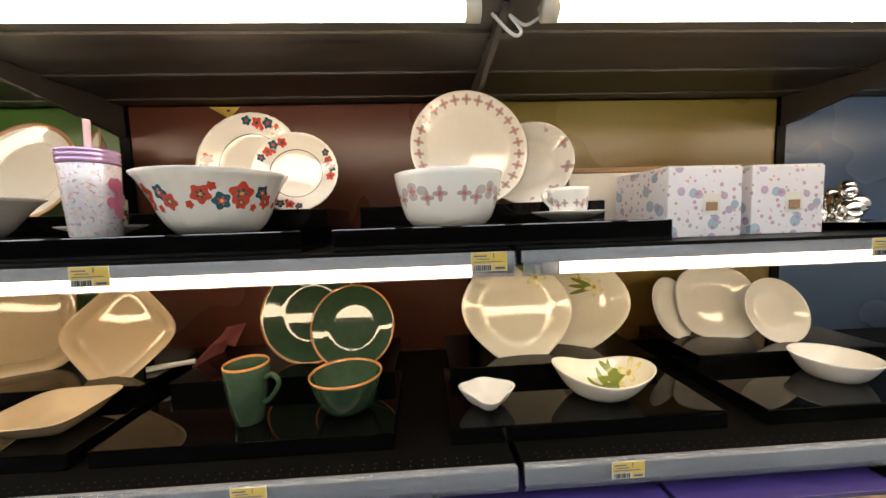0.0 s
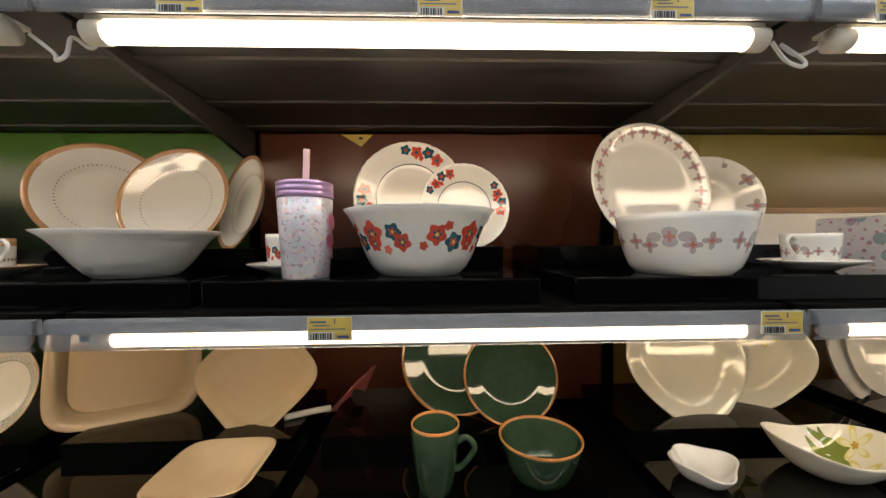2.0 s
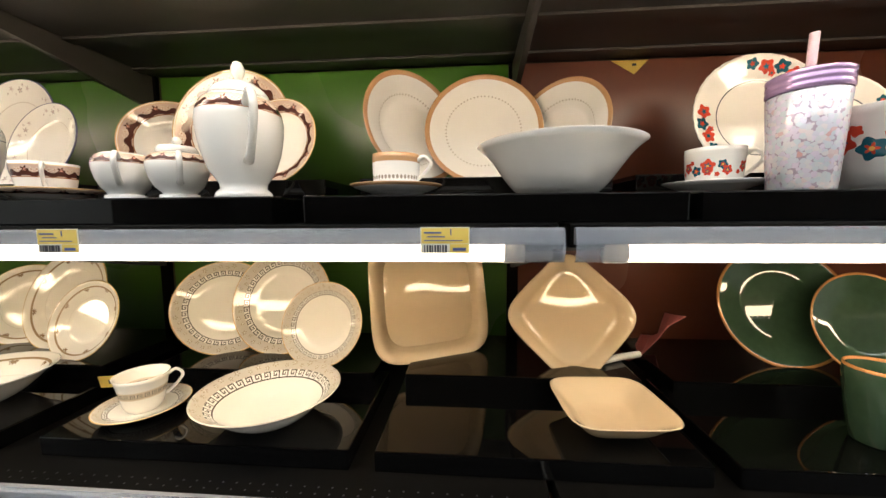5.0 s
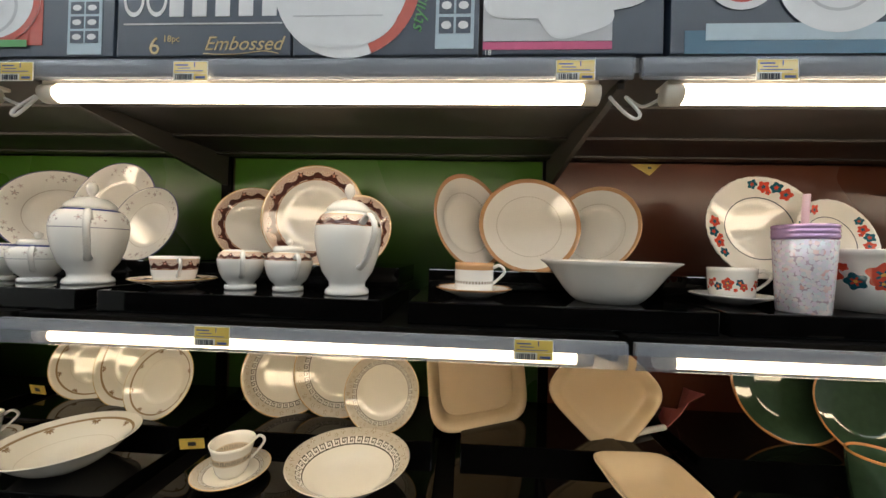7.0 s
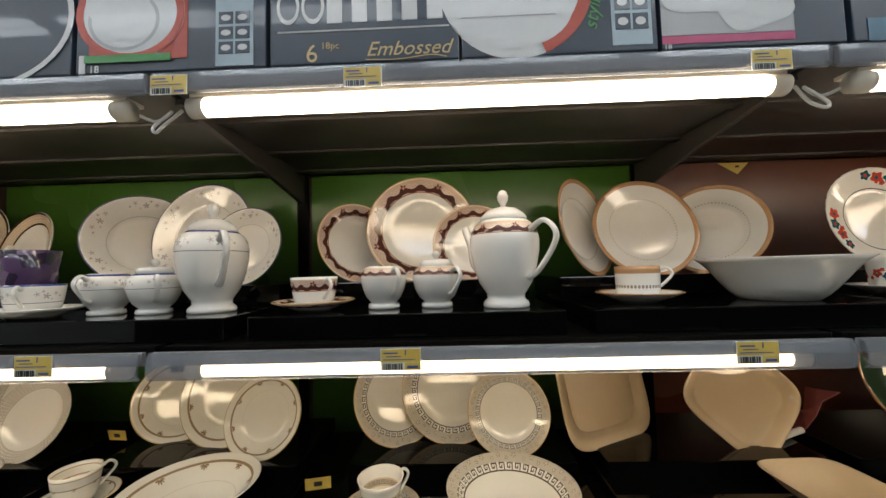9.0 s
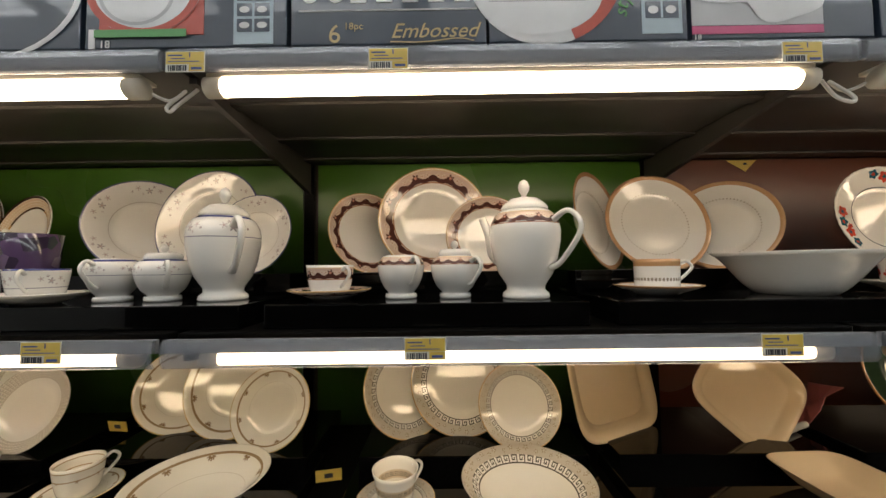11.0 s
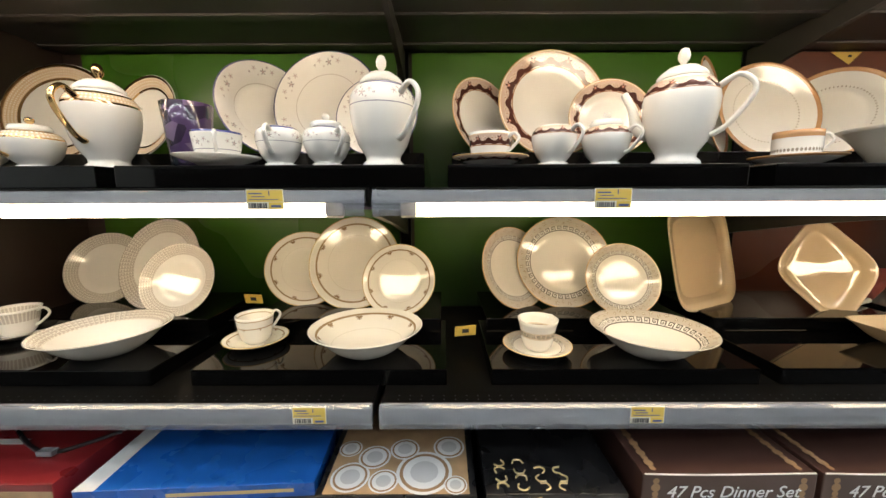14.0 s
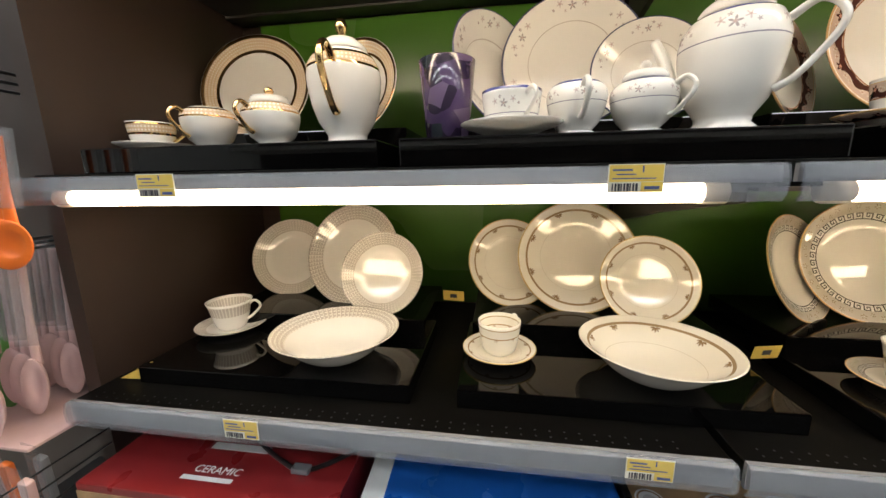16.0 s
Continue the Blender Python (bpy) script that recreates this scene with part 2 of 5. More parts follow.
def scrolls(m, r, a, r0, r1, R):
    """A pale gold outer band with scrolling sprays."""
    m.over(between(r, r0, r1), (0.56, 0.50, 0.40))
    mid, s = (r0 + r1) / 2, (r1 - r0) / 2
    cell = 2 * math.pi / 10
    u, v = a.mod(cell) * mid, r - mid
    L = cell * mid
    for cu, cv, size in ((0.2, 0.2, 0.55), (0.42, -0.3, 0.42), (0.66, 0.2, 0.5), (0.88, -0.25, 0.4)):
        m.over(petals(u, v, cu * L, cv * s, size * s, 5, 0.55, cu * 8), (0.30, 0.23, 0.14))
        m.over(petals(u, v, cu * L, cv * s, size * s * 0.5, 5, 0.4), (0.70, 0.65, 0.54))


def mat_meander(R):
    m = china("key_fret_china", (0.80, 0.76, 0.67))
    r, a = m.polar()
    scrolls(m, r, a, 0.80 * R, 0.97 * R, R)
    n = 36
    meander(m, a * (0.745 * R), r - 0.745 * R, 2 * math.pi / n * 0.745 * R, 0.054 * R)
    m.over(r.gt(0.975 * R), GOLD)
    return m.done()


def mat_meander_round(name, R, zc, s):
    m = china(name, (0.80, 0.76, 0.67))
    r, a = m.polar()
    m.over(between(m.z, zc - 2.0 * s, zc + 2.0 * s), (0.60, 0.50, 0.36))
    meander(m, a * R, m.z - zc, 2 * math.pi * R / 22, s)
    return m.done()


def mat_lily(R, flowers):
    m = china("lily_china", CREAM)
    for fx, fy, s, t in flowers:
        u, v = m.x - fx * R, m.y - fy * R
        for k in range(3):
            ang = t + 1.2 + k * 0.35
            m.over(blob(u, v, math.cos(ang) * 0.30 * s * R, math.sin(ang) * 0.30 * s * R, 0.36 * s * R, 0.055 * s * R, ang), (0.20, 0.24, 0.05))
        m.over(petals(u, v, 0.0, 0.0, 0.26 * s * R, 5, 0.38, t), (0.72, 0.62, 0.22))
        m.over(petals(u, v, 0.0, 0.0, 0.19 * s * R, 5, 0.38, t), (0.80, 0.75, 0.48))
        m.over(petals(u, v, 0.0, 0.0, 0.06 * s * R, 5, 0.2, t), (0.55, 0.34, 0.05))
    return m.done()


def mat_green(R=None, z=None):
    m = Mat("green_glaze", (0.034, 0.066, 0.036), rough=0.025, coat=0.0, grain=0.10, scale=60)
    rim = (0.50, 0.22, 0.07)
    if R:
        r, a = m.polar()
        m.over(r.gt(0.955 * R), rim)
    if z:
        m.over(m.z.gt(z), rim)
    return m.done()


plain_white = china("plain_white_china").done()
plain_cream = china("plain_cream_china", CREAM).done()
beige = Mat("beige_glaze", (0.62, 0.47, 0.29), rough=0.025, coat=0.0, grain=0.02, scale=15).done()
gold_metal = Mat("gold_lustre", (0.80, 0.55, 0.26), rough=0.14, metal=1.0, grain=0.03).done()
acrylic_maker = Mat("black_acrylic", (0.002, 0.002, 0.002), rough=0.03, coat=0.0, grain=0.1, scale=40)
acrylic_maker.b.inputs["Specular IOR Level"].default_value = 0.36
acrylic = acrylic_maker.done()
shelf_maker = Mat("black_shelf_steel", (0.0035, 0.0033, 0.003), rough=0.35, grain=0.12, scale=8, bump=0.02)
shelf_maker.b.inputs["Specular IOR Level"].default_value = 0.06
shelf_black = shelf_maker.done()
under_black = Mat("dark_shelf_underside", (0.046, 0.041, 0.035), rough=0.42, grain=0.15, scale=5, bump=0.1).done()
wall_dark = Mat("dark_brown_panel", (0.034, 0.021, 0.016), rough=0.45, grain=0.15, scale=4, bump=0.05).done()
grey_metal = Mat("grey_rail_back", (0.20, 0.205, 0.22), rough=0.35, grain=0.08, scale=10).done()
cap_plastic = Mat("cream_plastic", (0.72, 0.66, 0.55), rough=0.35, grain=0.03).done()
cable_white = Mat("white_cable", (0.72, 0.70, 0.66), rough=0.4, grain=0.03).done()
floor_mat = Mat("pale_floor_tile", (0.55, 0.53, 0.49), rough=0.2, grain=0.06, scale=3).done()
paint_white = Mat("white_paint", (0.75, 0.75, 0.73), rough=0.6, grain=0.03, scale=3).done()
tag_yellow = Mat("yellow_label_paper", (0.72, 0.52, 0.11), rough=0.35, coat=0.4, grain=0.03).done()
tag_white = Mat("white_label_paper", (0.75, 0.72, 0.62), rough=0.35, coat=0.4, grain=0.03).done()
ink = Mat("dark_print", (0.03, 0.03, 0.04), rough=0.5, grain=0.1).done()
blue_ink = Mat("blue_print", (0.06, 0.09, 0.25), rough=0.5, grain=0.1).done()
rose = Mat("rose_paper", (0.55, 0.16, 0.15), rough=0.6, grain=0.1).done()


def glow(name, colour, strength):
    m = bpy.data.materials.new(name)
    m.use_nodes = True
    m.node_tree.nodes.clear()
    e = m.node_tree.nodes.new("ShaderNodeEmission")
    o = m.node_tree.nodes.new("ShaderNodeOutputMaterial")
    e.inputs[0].default_value, e.inputs[1].default_value = (*colour, 1), strength
    m.node_tree.links.new(e.outputs[0], o.inputs[0])
    return m


tube_top_mat = glow("lit_tube", (1.0, 0.80, 0.58), TUBE_TOP)
tube_mid_mat = glow("lit_tube_lower", (1.0, 0.77, 0.50), TUBE_MID)
ceiling_mat = glow("lit_ceiling_tube", (0.93, 0.97, 1.0), CEILING_GLOW)


def clear_plastic(name, colour, amount, rough=0.15):
    """Thin clear plastic: part see-through, part milky gloss."""
    m = Mat(name, colour, rough=rough, coat=0.5, grain=0.05, scale=25)
    nt = m.nt
    tr = nt.nodes.new("ShaderNodeBsdfTransparent")
    mix = nt.nodes.new("ShaderNodeMixShader")
    mix.inputs[0].default_value = amount
    nt.links.new(tr.outputs[0], mix.inputs[1])
    nt.links.new(m.b.outputs[0], mix.inputs[2])
    nt.links.new(mix.outputs[0], nt.nodes["Material Output"].inputs[0])
    return m.done()


rail_mat = clear_plastic("clear_price_rail", (0.30, 0.325, 0.37), 0.42)


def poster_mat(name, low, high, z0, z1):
    """A printed board whose colour grades from low at its foot to high at its head."""
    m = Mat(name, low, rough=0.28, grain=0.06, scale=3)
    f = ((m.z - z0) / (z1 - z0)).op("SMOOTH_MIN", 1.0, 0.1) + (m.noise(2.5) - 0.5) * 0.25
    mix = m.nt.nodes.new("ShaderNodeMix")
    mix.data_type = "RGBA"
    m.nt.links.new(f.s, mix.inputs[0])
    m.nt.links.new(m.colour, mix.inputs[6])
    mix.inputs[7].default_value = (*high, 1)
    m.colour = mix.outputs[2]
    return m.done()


# ---- mesh helpers ----
def part(name, bm, material, parent=None, label="", smooth=False):
    me = bpy.data.meshes.new(name)
    bmesh.ops.recalc_face_normals(bm, faces=bm.faces)
    bm.to_mesh(me)
    bm.free()
    me.materials.append(material)
    if smooth:
        for p in me.polygons:
            p.use_smooth = True
    ob = new(name, me)
    ob.parent = parent
    if label:
        tagged(ob, label)
    return ob


def base(name, m, label, category, group="", kind=""):
    ob = new(name)
    ob.empty_display_size = 0.02
    ob.matrix_basis = m
    return tagged(ob, label, category, group, kind)


def box_bm(x0, x1, y0, y1, z0, z1, bevel=0.0, bm=None):
    bm = bm or bmesh.new()
    vs = [bm.verts.new((x, y, z)) for z in (z0, z1) for y in (y0, y1) for x in (x0, x1)]
    for q in ((0, 2, 3, 1), (4, 5, 7, 6), (0, 1, 5, 4), (2, 6, 7, 3), (0, 4, 6, 2), (1, 3, 7, 5)):
        bm.faces.new([vs[k] for k in q])
    if bevel:
        bmesh.ops.bevel(bm, geom=[e for e in bm.edges], offset=bevel, segments=2, affect="EDGES", profile=0.6)
    return bm


def lathe(profile, n=56, shape=None, bm=None, lift=None):
    """Turns (r, z) points round z. shape(angle) scales the radius; lift(angle, r) raises a point."""
    bm = bm or bmesh.new()
    shape = shape or (lambda a: 1.0)
    rings = []
    for r, z in profile:
        if r < 1e-6:
            rings.append([bm.verts.new((0, 0, z + (lift(0, 0) if lift else 0)))])
            continue
        ring = []
        for k in range(n):
            a = 2 * math.pi * k / n
            s = r * shape(a)
            ring.append(bm.verts.new((s * math.cos(a), s * math.sin(a), z + (lift(a, r) if lift else 0))))
        rings.append(ring)
    for p, q in zip(rings, rings[1:]):
        for k in range(n):
            j = (k + 1) % n
            if len(p) == 1 and len(q) == 1:
                continue
            if len(p) == 1:
                bm.faces.new((p[0], q[k], q[j]))
            elif len(q) == 1:
                bm.faces.new((p[k], q[0], p[j]))
            else:
                bm.faces.new((p[k], q[k], q[j], p[j]))
    return bm


def tube(points, radius, n=10, bm=None, flat=1.0):
    """A round rod swept along smooth points; radius may be a list."""
    pts = [Vector(p) for p in points]
    fine = []
    rr = radius if isinstance(radius, (list, tuple)) else [radius] * len(pts)
    rad = []
    for i in range(len(pts) - 1):
        p0, p1, p2, p3 = pts[max(0, i - 1)], pts[i], pts[i + 1], pts[min(len(pts) - 1, i + 2)]
        for k in range(6):
            t = k / 6
            fine.append(0.5 * ((2 * p1) + (p2 - p0) * t + (2 * p0 - 5 * p1 + 4 * p2 - p3) * t * t + (3 * p1 - p0 - 3 * p2 + p3) * t ** 3))
            rad.append(rr[i] * (1 - t) + rr[i + 1] * t)
    fine.append(pts[-1])
    rad.append(rr[-1])
    bm = bm or bmesh.new()
    side = None
    prev = None
    for i, p in enumerate(fine):
        d = (fine[min(i + 1, len(fine) - 1)] - fine[max(i - 1, 0)]).normalized()
        if side is None:
            side = d.orthogonal().normalized() if abs(d.y) > 0.9 else d.cross(Vector((0, 1, 0))).normalized()
        side = (side - d * side.dot(d)).normalized()
        up = d.cross(side)
        ring = [bm.verts.new(p + (side * math.cos(2 * math.pi * k / n) + up * math.sin(2 * math.pi * k / n) * flat) * rad[i]) for k in range(n)]
        if prev:
            for k in range(n):
                j = (k + 1) % n
                bm.faces.new((prev[k], ring[k], ring[j], prev[j]))
        else:
            bm.faces.new(ring[::-1])
        prev = ring
    bm.faces.new(prev)
    return bm


def text(name, words, size, m, material, parent, align="LEFT", slant=0.0):
    cu = bpy.data.curves.new(name, "FONT")
    cu.body, cu.size, cu.align_x, cu.shear, cu.extrude = words, size, align, slant, 0.0003
    cu.resolution_u = 3
    cu.materials.append(material)
    ob = new(name, cu)
    ob.parent = parent
    ob.matrix_basis = m
    return ob


def facing(x, y, z):
    """A pose whose XY plane stands upright and faces the aisle."""
    return pose(x, y, z, 90, 0, 0)


def square(p, turn=0.0):
    def f(a):
        c, s = abs(math.cos(a - turn)), abs(math.sin(a - turn))
        return (c ** p + s ** p) ** (-1 / p)
    return f


# ---- setting ----
def structure(name, bm, mat, label, category):
    return tagged(part(name, bm, mat), label, category, kind="structure")


structure("floor", box_bm(-7, 5, -6, 1.2, -0.1, 0.0), floor_mat, "pale polished shop floor along the aisle", "floor")
structure("ceiling", box_bm(-7, 5, -6, 1.2, 3.4, 3.5), paint_white, "white painted shop ceiling with lamp rows", "ceiling")
structure("wall_north", box_bm(-7, 5, 1.1, 1.2, 0, 3.4), paint_white, "plain white wall behind the shelving", "wall")
structure("wall_south", box_bm(-7, 5, -6.0, -5.9, 0, 3.4), paint_white, "plain white wall across the shop", "wall")
structure("wall_west", box_bm(-7.1, -7, -6, 1.2, 0, 3.4), paint_white, "plain white wall at the aisle's end", "wall")
structure("wall_east", box_bm(5, 5.1, -6, 1.2, 0, 3.4), paint_white, "plain white wall at the aisle's end", "wall")

X0, X1 = -3.0, 2.0
structure("wall_shelf_back", box_bm(X0, X1, BACK, BACK + 0.03, 0.0, 2.2), wall_dark, "dark brown back panel of the shelving", "back panel")
structure("wall_shelf_end", box_bm(X0 - 0.03, X0, 0.06, BACK + 0.03, 0.0, 2.2), wall_dark, "dark brown end panel closing the shelving", "end panel")

lamp = base("ceiling_lamp", pose(0, 0, 0), "long lit white fluorescent ceiling lamp", "ceiling lamp", "ceiling lamps")
part("housing", box_bm(-0.61, 0.61, -0.11, 0.11, 3.34, 3.3995, 0.004), paint_white, lamp)
for y in (-0.05, 0.05):
    part("lamp_tube", box_bm(-0.59, 0.59, y - 0.018, y + 0.018, 3.30, 3.338, 0.012), ceiling_mat, lamp, "glowing white tube")
lamp.matrix_basis = pose(-5.3, -0.8, 0)
for y in (-0.8, -2.0, -3.2):
    for i in range(7):
        if i or y != -0.8:
            copy_thing(lamp, pose(-5.3 + 1.4 * i, y, 0))

# the shelving across the aisle, seen only in reflections
far = base("gondola", pose(-1, -2.6, 0), "dark shelving across the aisle", "shelving")
part("back_panel", box_bm(-3.5, 3.5, -0.03, 0.0, 0, 1.9), wall_dark, far)
for z in (0.15, 0.6, 1.05, 1.5):
    part("shelf_board", box_bm(-3.5, 3.5, 0.0, 0.4, z, z + 0.03), paint_white, far)


# ---- shelving bays ----
def bay(k):
    """One bay of the shelving, a metre wide, from x = k - 1 to k."""
    a, b = k - 1 + 0.006, k - 0.006
    th = base("shelf_bay", pose(0, 0, 0), "black steel shelf bay with clear price rails and lit tubes", "shelving", "shelf bays", "structure")
    part("low_board", box_bm(a, b, 0.014, BACK - 0.002, BOARD_LOW - 0.03, BOARD_LOW, 0.002), shelf_black, th, "black perforated steel shelf board")
    part("middle_board", box_bm(a, b, 0.03, BACK - 0.002, BOARD_MID - 0.03, BOARD_MID, 0.002), shelf_black, th)
    top = part("top_board", box_bm(a, b, 0.03, BACK - 0.002, Z_TOP - 0.012, Z_TOP + 0.012, 0.002), under_black, th, "dark ribbed underside of the top shelf")
    for y in (0.16, 0.34, 0.50):
        part("rib", box_bm(a, b, y - 0.012, y + 0.012, Z_TOP - 0.018, Z_TOP - 0.0125), under_black, top)
    bm = box_bm(a, b, 0.06, BACK - 0.002, BOARD_MID - 0.036, BOARD_MID - 0.031)
    part("board_lining", bm, under_black, th)
    part("foot_board", box_bm(a, b, 0.0, BACK - 0.002, 0.36, 0.40, 0.003), shelf_black, th)
    part("plinth", box_bm(a, b, 0.02, 0.05, 0.0, 0.358, 0.003), shelf_black, th)
    # perforations along the low board
    bm = bmesh.new()
    for i in range(46):
        for j in range(2):
            x, y = a + 0.03 + i * 0.02, 0.026 + j * 0.012
            bmesh.ops.create_circle(bm, cap_ends=True, segments=8, radius=0.0016, matrix=pose(x, y, BOARD_LOW + 0.0006))
    tagged(part("perforation", bm, ink, th), kind="stuff")
    # price rails: a clear curved strip before a grey channel
    for name, z, h, back in (("low_rail", Z_LOW, 0.043, True), ("middle_rail", Z_MID, 0.040, False), ("top_rail", Z_TOP, 0.034, True)):
        bm = bmesh.new()
        prof = [(0.006, z), (0.0, z - 0.003), (-0.003, z - 0.4 * h), (-0.002, z - 0.8 * h), (0.003, z - h), (0.006, z - h), (0.001, z - 0.8 * h), (0.0, z - 0.4 * h), (0.003, z - 0.005), (0.006, z - 0.003)]
        ends = [[bm.verts.new((x, y, zz)) for y, zz in prof] for x in (a, b)]
        n = len(prof)
        for i in range(n):
            j = (i + 1) % n
            bm.faces.new((ends[0][i], ends[0][j], ends[1][j], ends[1][i]))
        rail = part(name, bm, rail_mat, th, "clear plastic price rail")
        depth = h - 0.006 if back else 0.020
        part("channel", box_bm(a + 0.001, b - 0.001, 0.0075, 0.0135, z - depth, z - 0.001), grey_metal, rail, "grey steel channel")
    # tubes
    for name, z, y, mat in (("top_lamp", Z_TOP - 0.048, 0.026, tube_top_mat), ("middle_lamp", Z_MID - 0.031, 0.030, tube_mid_mat)):
        rad = 0.0135 if name == "top_lamp" else 0.0115
        bm = bmesh.new()
        bmesh.ops.create_cone(bm, cap_ends=True, segments=20, radius1=rad, radius2=rad, depth=0.855, matrix=pose(k - 0.5, y, z, 0, 90, 0))
        lm = part(name, bm, mat, th, "glowing warm white tube", True)
        for x in (k - 0.5 - 0.44, k - 0.5 + 0.44):
            bm = bmesh.new()
            bmesh.ops.create_cone(bm, cap_ends=True, segments=20, radius1=rad + 0.002, radius2=rad + 0.002, depth=0.024, matrix=pose(x, y, z, 0, 90, 0))
            part("end_cap", bm, cap_plastic, lm, "cream plastic end cap", True)
        part("batten", box_bm(k - 0.95, k - 0.05, y - 0.008, y + 0.024, z + rad + 0.0005, z + rad + 0.006), cap_plastic, lm)
    return th


def bracket(x):
    th = base("shelf_bracket", pose(x, 0, 0), "black tapered steel shelf bracket at a bay joint", "bracket", "shelf brackets", "structure")
    for name, top in (("upper_arm", Z_TOP - 0.013), ("lower_arm", BOARD_MID - 0.038)):
        bm = bmesh.new()
        prof = [(0.06, top), (0.06, top - 0.010), (0.30, top - 0.044), (0.36, top - 0.056), (BACK, top - 0.092), (BACK, top)]
        sides = [[bm.verts.new((dx, y, z)) for y, z in prof] for dx in (-0.006, 0.006)]
        bm.faces.new(sides[0])
        bm.faces.new(sides[1][::-1])
        for i in range(len(prof)):
            j = (i + 1) % len(prof)
            bm.faces.new((sides[0][i], sides[0][j], sides[1][j], sides[1][i]))
        part(name, bm, under_black, th)
    part("post", box_bm(-0.015, 0.015, BACK - 0.012, BACK - 0.001, 0.0, 2.1, 0.001), shelf_black, th)
    return th


for k in range(-2, 3):
    bay(k)
for x in (-2.0, -1.0, 0.0, 1.0):
    bracket(x)


def cable(x, side):
    th = tagged(part("lamp_cable", tube([(x - 0.03 * side, 0.03, 1.622), (x - 0.005, 0.035, 1.600), (x + 0.008 * side, 0.025, 1.586), (x + 0.016 * side, 0.03, 1.597),
                                         (x + 0.004 * side, 0.05, 1.630), (x + 0.03 * side, 0.05, 1.615), (x + 0.06 * side, 0.035, 1.628)], 0.0026), cable_white, None, "", True),
                "thin white looped cable between two lamps", "cable", "lamp cables")
    return th


for x, s in ((-2.0, -1), (-1.0, 1), (0.0, 1)):
    cable(x, s)

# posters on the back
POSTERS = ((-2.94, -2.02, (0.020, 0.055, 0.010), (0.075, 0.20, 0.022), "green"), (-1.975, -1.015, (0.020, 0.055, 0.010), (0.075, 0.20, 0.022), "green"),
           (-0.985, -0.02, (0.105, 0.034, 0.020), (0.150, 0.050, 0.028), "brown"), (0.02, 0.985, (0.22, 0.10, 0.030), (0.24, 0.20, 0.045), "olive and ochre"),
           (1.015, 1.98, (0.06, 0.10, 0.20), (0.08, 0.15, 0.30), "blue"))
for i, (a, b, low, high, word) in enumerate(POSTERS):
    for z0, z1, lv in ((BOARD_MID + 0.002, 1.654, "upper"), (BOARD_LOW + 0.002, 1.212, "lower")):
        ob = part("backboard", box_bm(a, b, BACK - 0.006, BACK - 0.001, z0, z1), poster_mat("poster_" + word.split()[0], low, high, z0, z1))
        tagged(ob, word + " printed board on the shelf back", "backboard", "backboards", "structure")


# ---- display risers ----
def riser(a, b, low, step_a=None, step_b=None):
    z0, z1, z2 = (BOARD_LOW, RISER_LOW, STEP_LOW) if low else (BOARD_MID, RISER_MID, STEP_MID)
    th = base("display_riser", pose((a + b) / 2, 0, z0), "glossy black acrylic display riser with a raised back step", "display riser", "display risers")
    h = (b - a) / 2
    part("front_tray", box_bm(-h, h, 0.072 if low else 0.05, 0.34, 0.0005, z1 - z0, 0.0022), acrylic, th)
    part("back_step", box_bm(-h + 0.012, h - 0.012, 0.258, 0.50, z1 - z0 + 0.0005, z2 - z0, 0.0022), acrylic, th)
    return th


for a, b in ((-2.93, -2.46), (-2.43, -1.915), (-1.877, -1.378), (-1.335, -0.845), (-0.83, -0.35), (-0.30, 0.285)):
    riser(a, b, False)
for a, b in ((-2.93, -2.434), (-2.359, -1.879), (-1.795, -1.293), (-1.254, -0.779), (-0.745, -0.215), (-0.11, 0.42), (0.50, 1.02)):
    riser(a, b, True)


# ---- plates ----
def stand(x, y, z, tilt, yaw, turn=0.0):
    """The pose of a plate that stands, its face to the aisle and tipped back."""
    ti, ya = radians(tilt), radians(yaw)
    u = Vector((math.cos(ya), math.sin(ya), 0))
    n = Vector((-math.sin(ya), math.cos(ya), 0))
    v = Vector((0, 0, math.cos(ti))) + n * math.sin(ti)
    w = u.cross(v)
    m = Matrix((u, v, w)).transposed().to_4x4()
    m.translation = (x, y, z)
    return m @ pose(0, 0, -0.02, 0, 0, turn)


def plate(label, x, y, z, R, tilt, yaw, mat, floor_z, shape=None, deep=0.0, turn=0.0, group="", well=0.62, scallop=0, flute=0):
    low = z - R * math.cos(radians(tilt))
    if low > floor_z - 0.004:
        d = low - floor_z + 0.004
        z -= d * 0.75
        R += d * 0.25
    if callable(mat):
        mat = mat(R)
    rise = 0.020 + deep
    prof = [(0, 0.0045), (well * R * 0.8, 0.0045), (well * R * 0.95, 0.0055), (well * R * 1.04, 0.0075 + deep * 0.5), (0.80 * R, 0.012 + deep * 0.8), (0.94 * R, rise - 0.002), (0.985 * R, rise), (R, rise - 0.0012),
            (0.985 * R, rise - 0.0035), (0.90 * R, rise - 0.0065), (0.75 * R, 0.006 + deep * 0.6), (well * R, 0.0015), (well * R * 0.92, -0.0005), (well * R * 0.85, 0.001), (0, 0.001)]
    if scallop:
        shape = lambda a: 1.0 + 0.012 * abs(math.sin(a * scallop / 2))
    lift = (lambda a, r: 0.0012 * math.cos(a * flute) * max(0, r / R - well)) if flute else None
    bm = lathe(prof, 96 if scallop or flute else 72, shape, lift=lift)
    ob = part("plate", bm, mat, None, "", True)
    ob.matrix_basis = stand(x, y, z, tilt, yaw, turn)
    return tagged(ob, label, "plate", group)


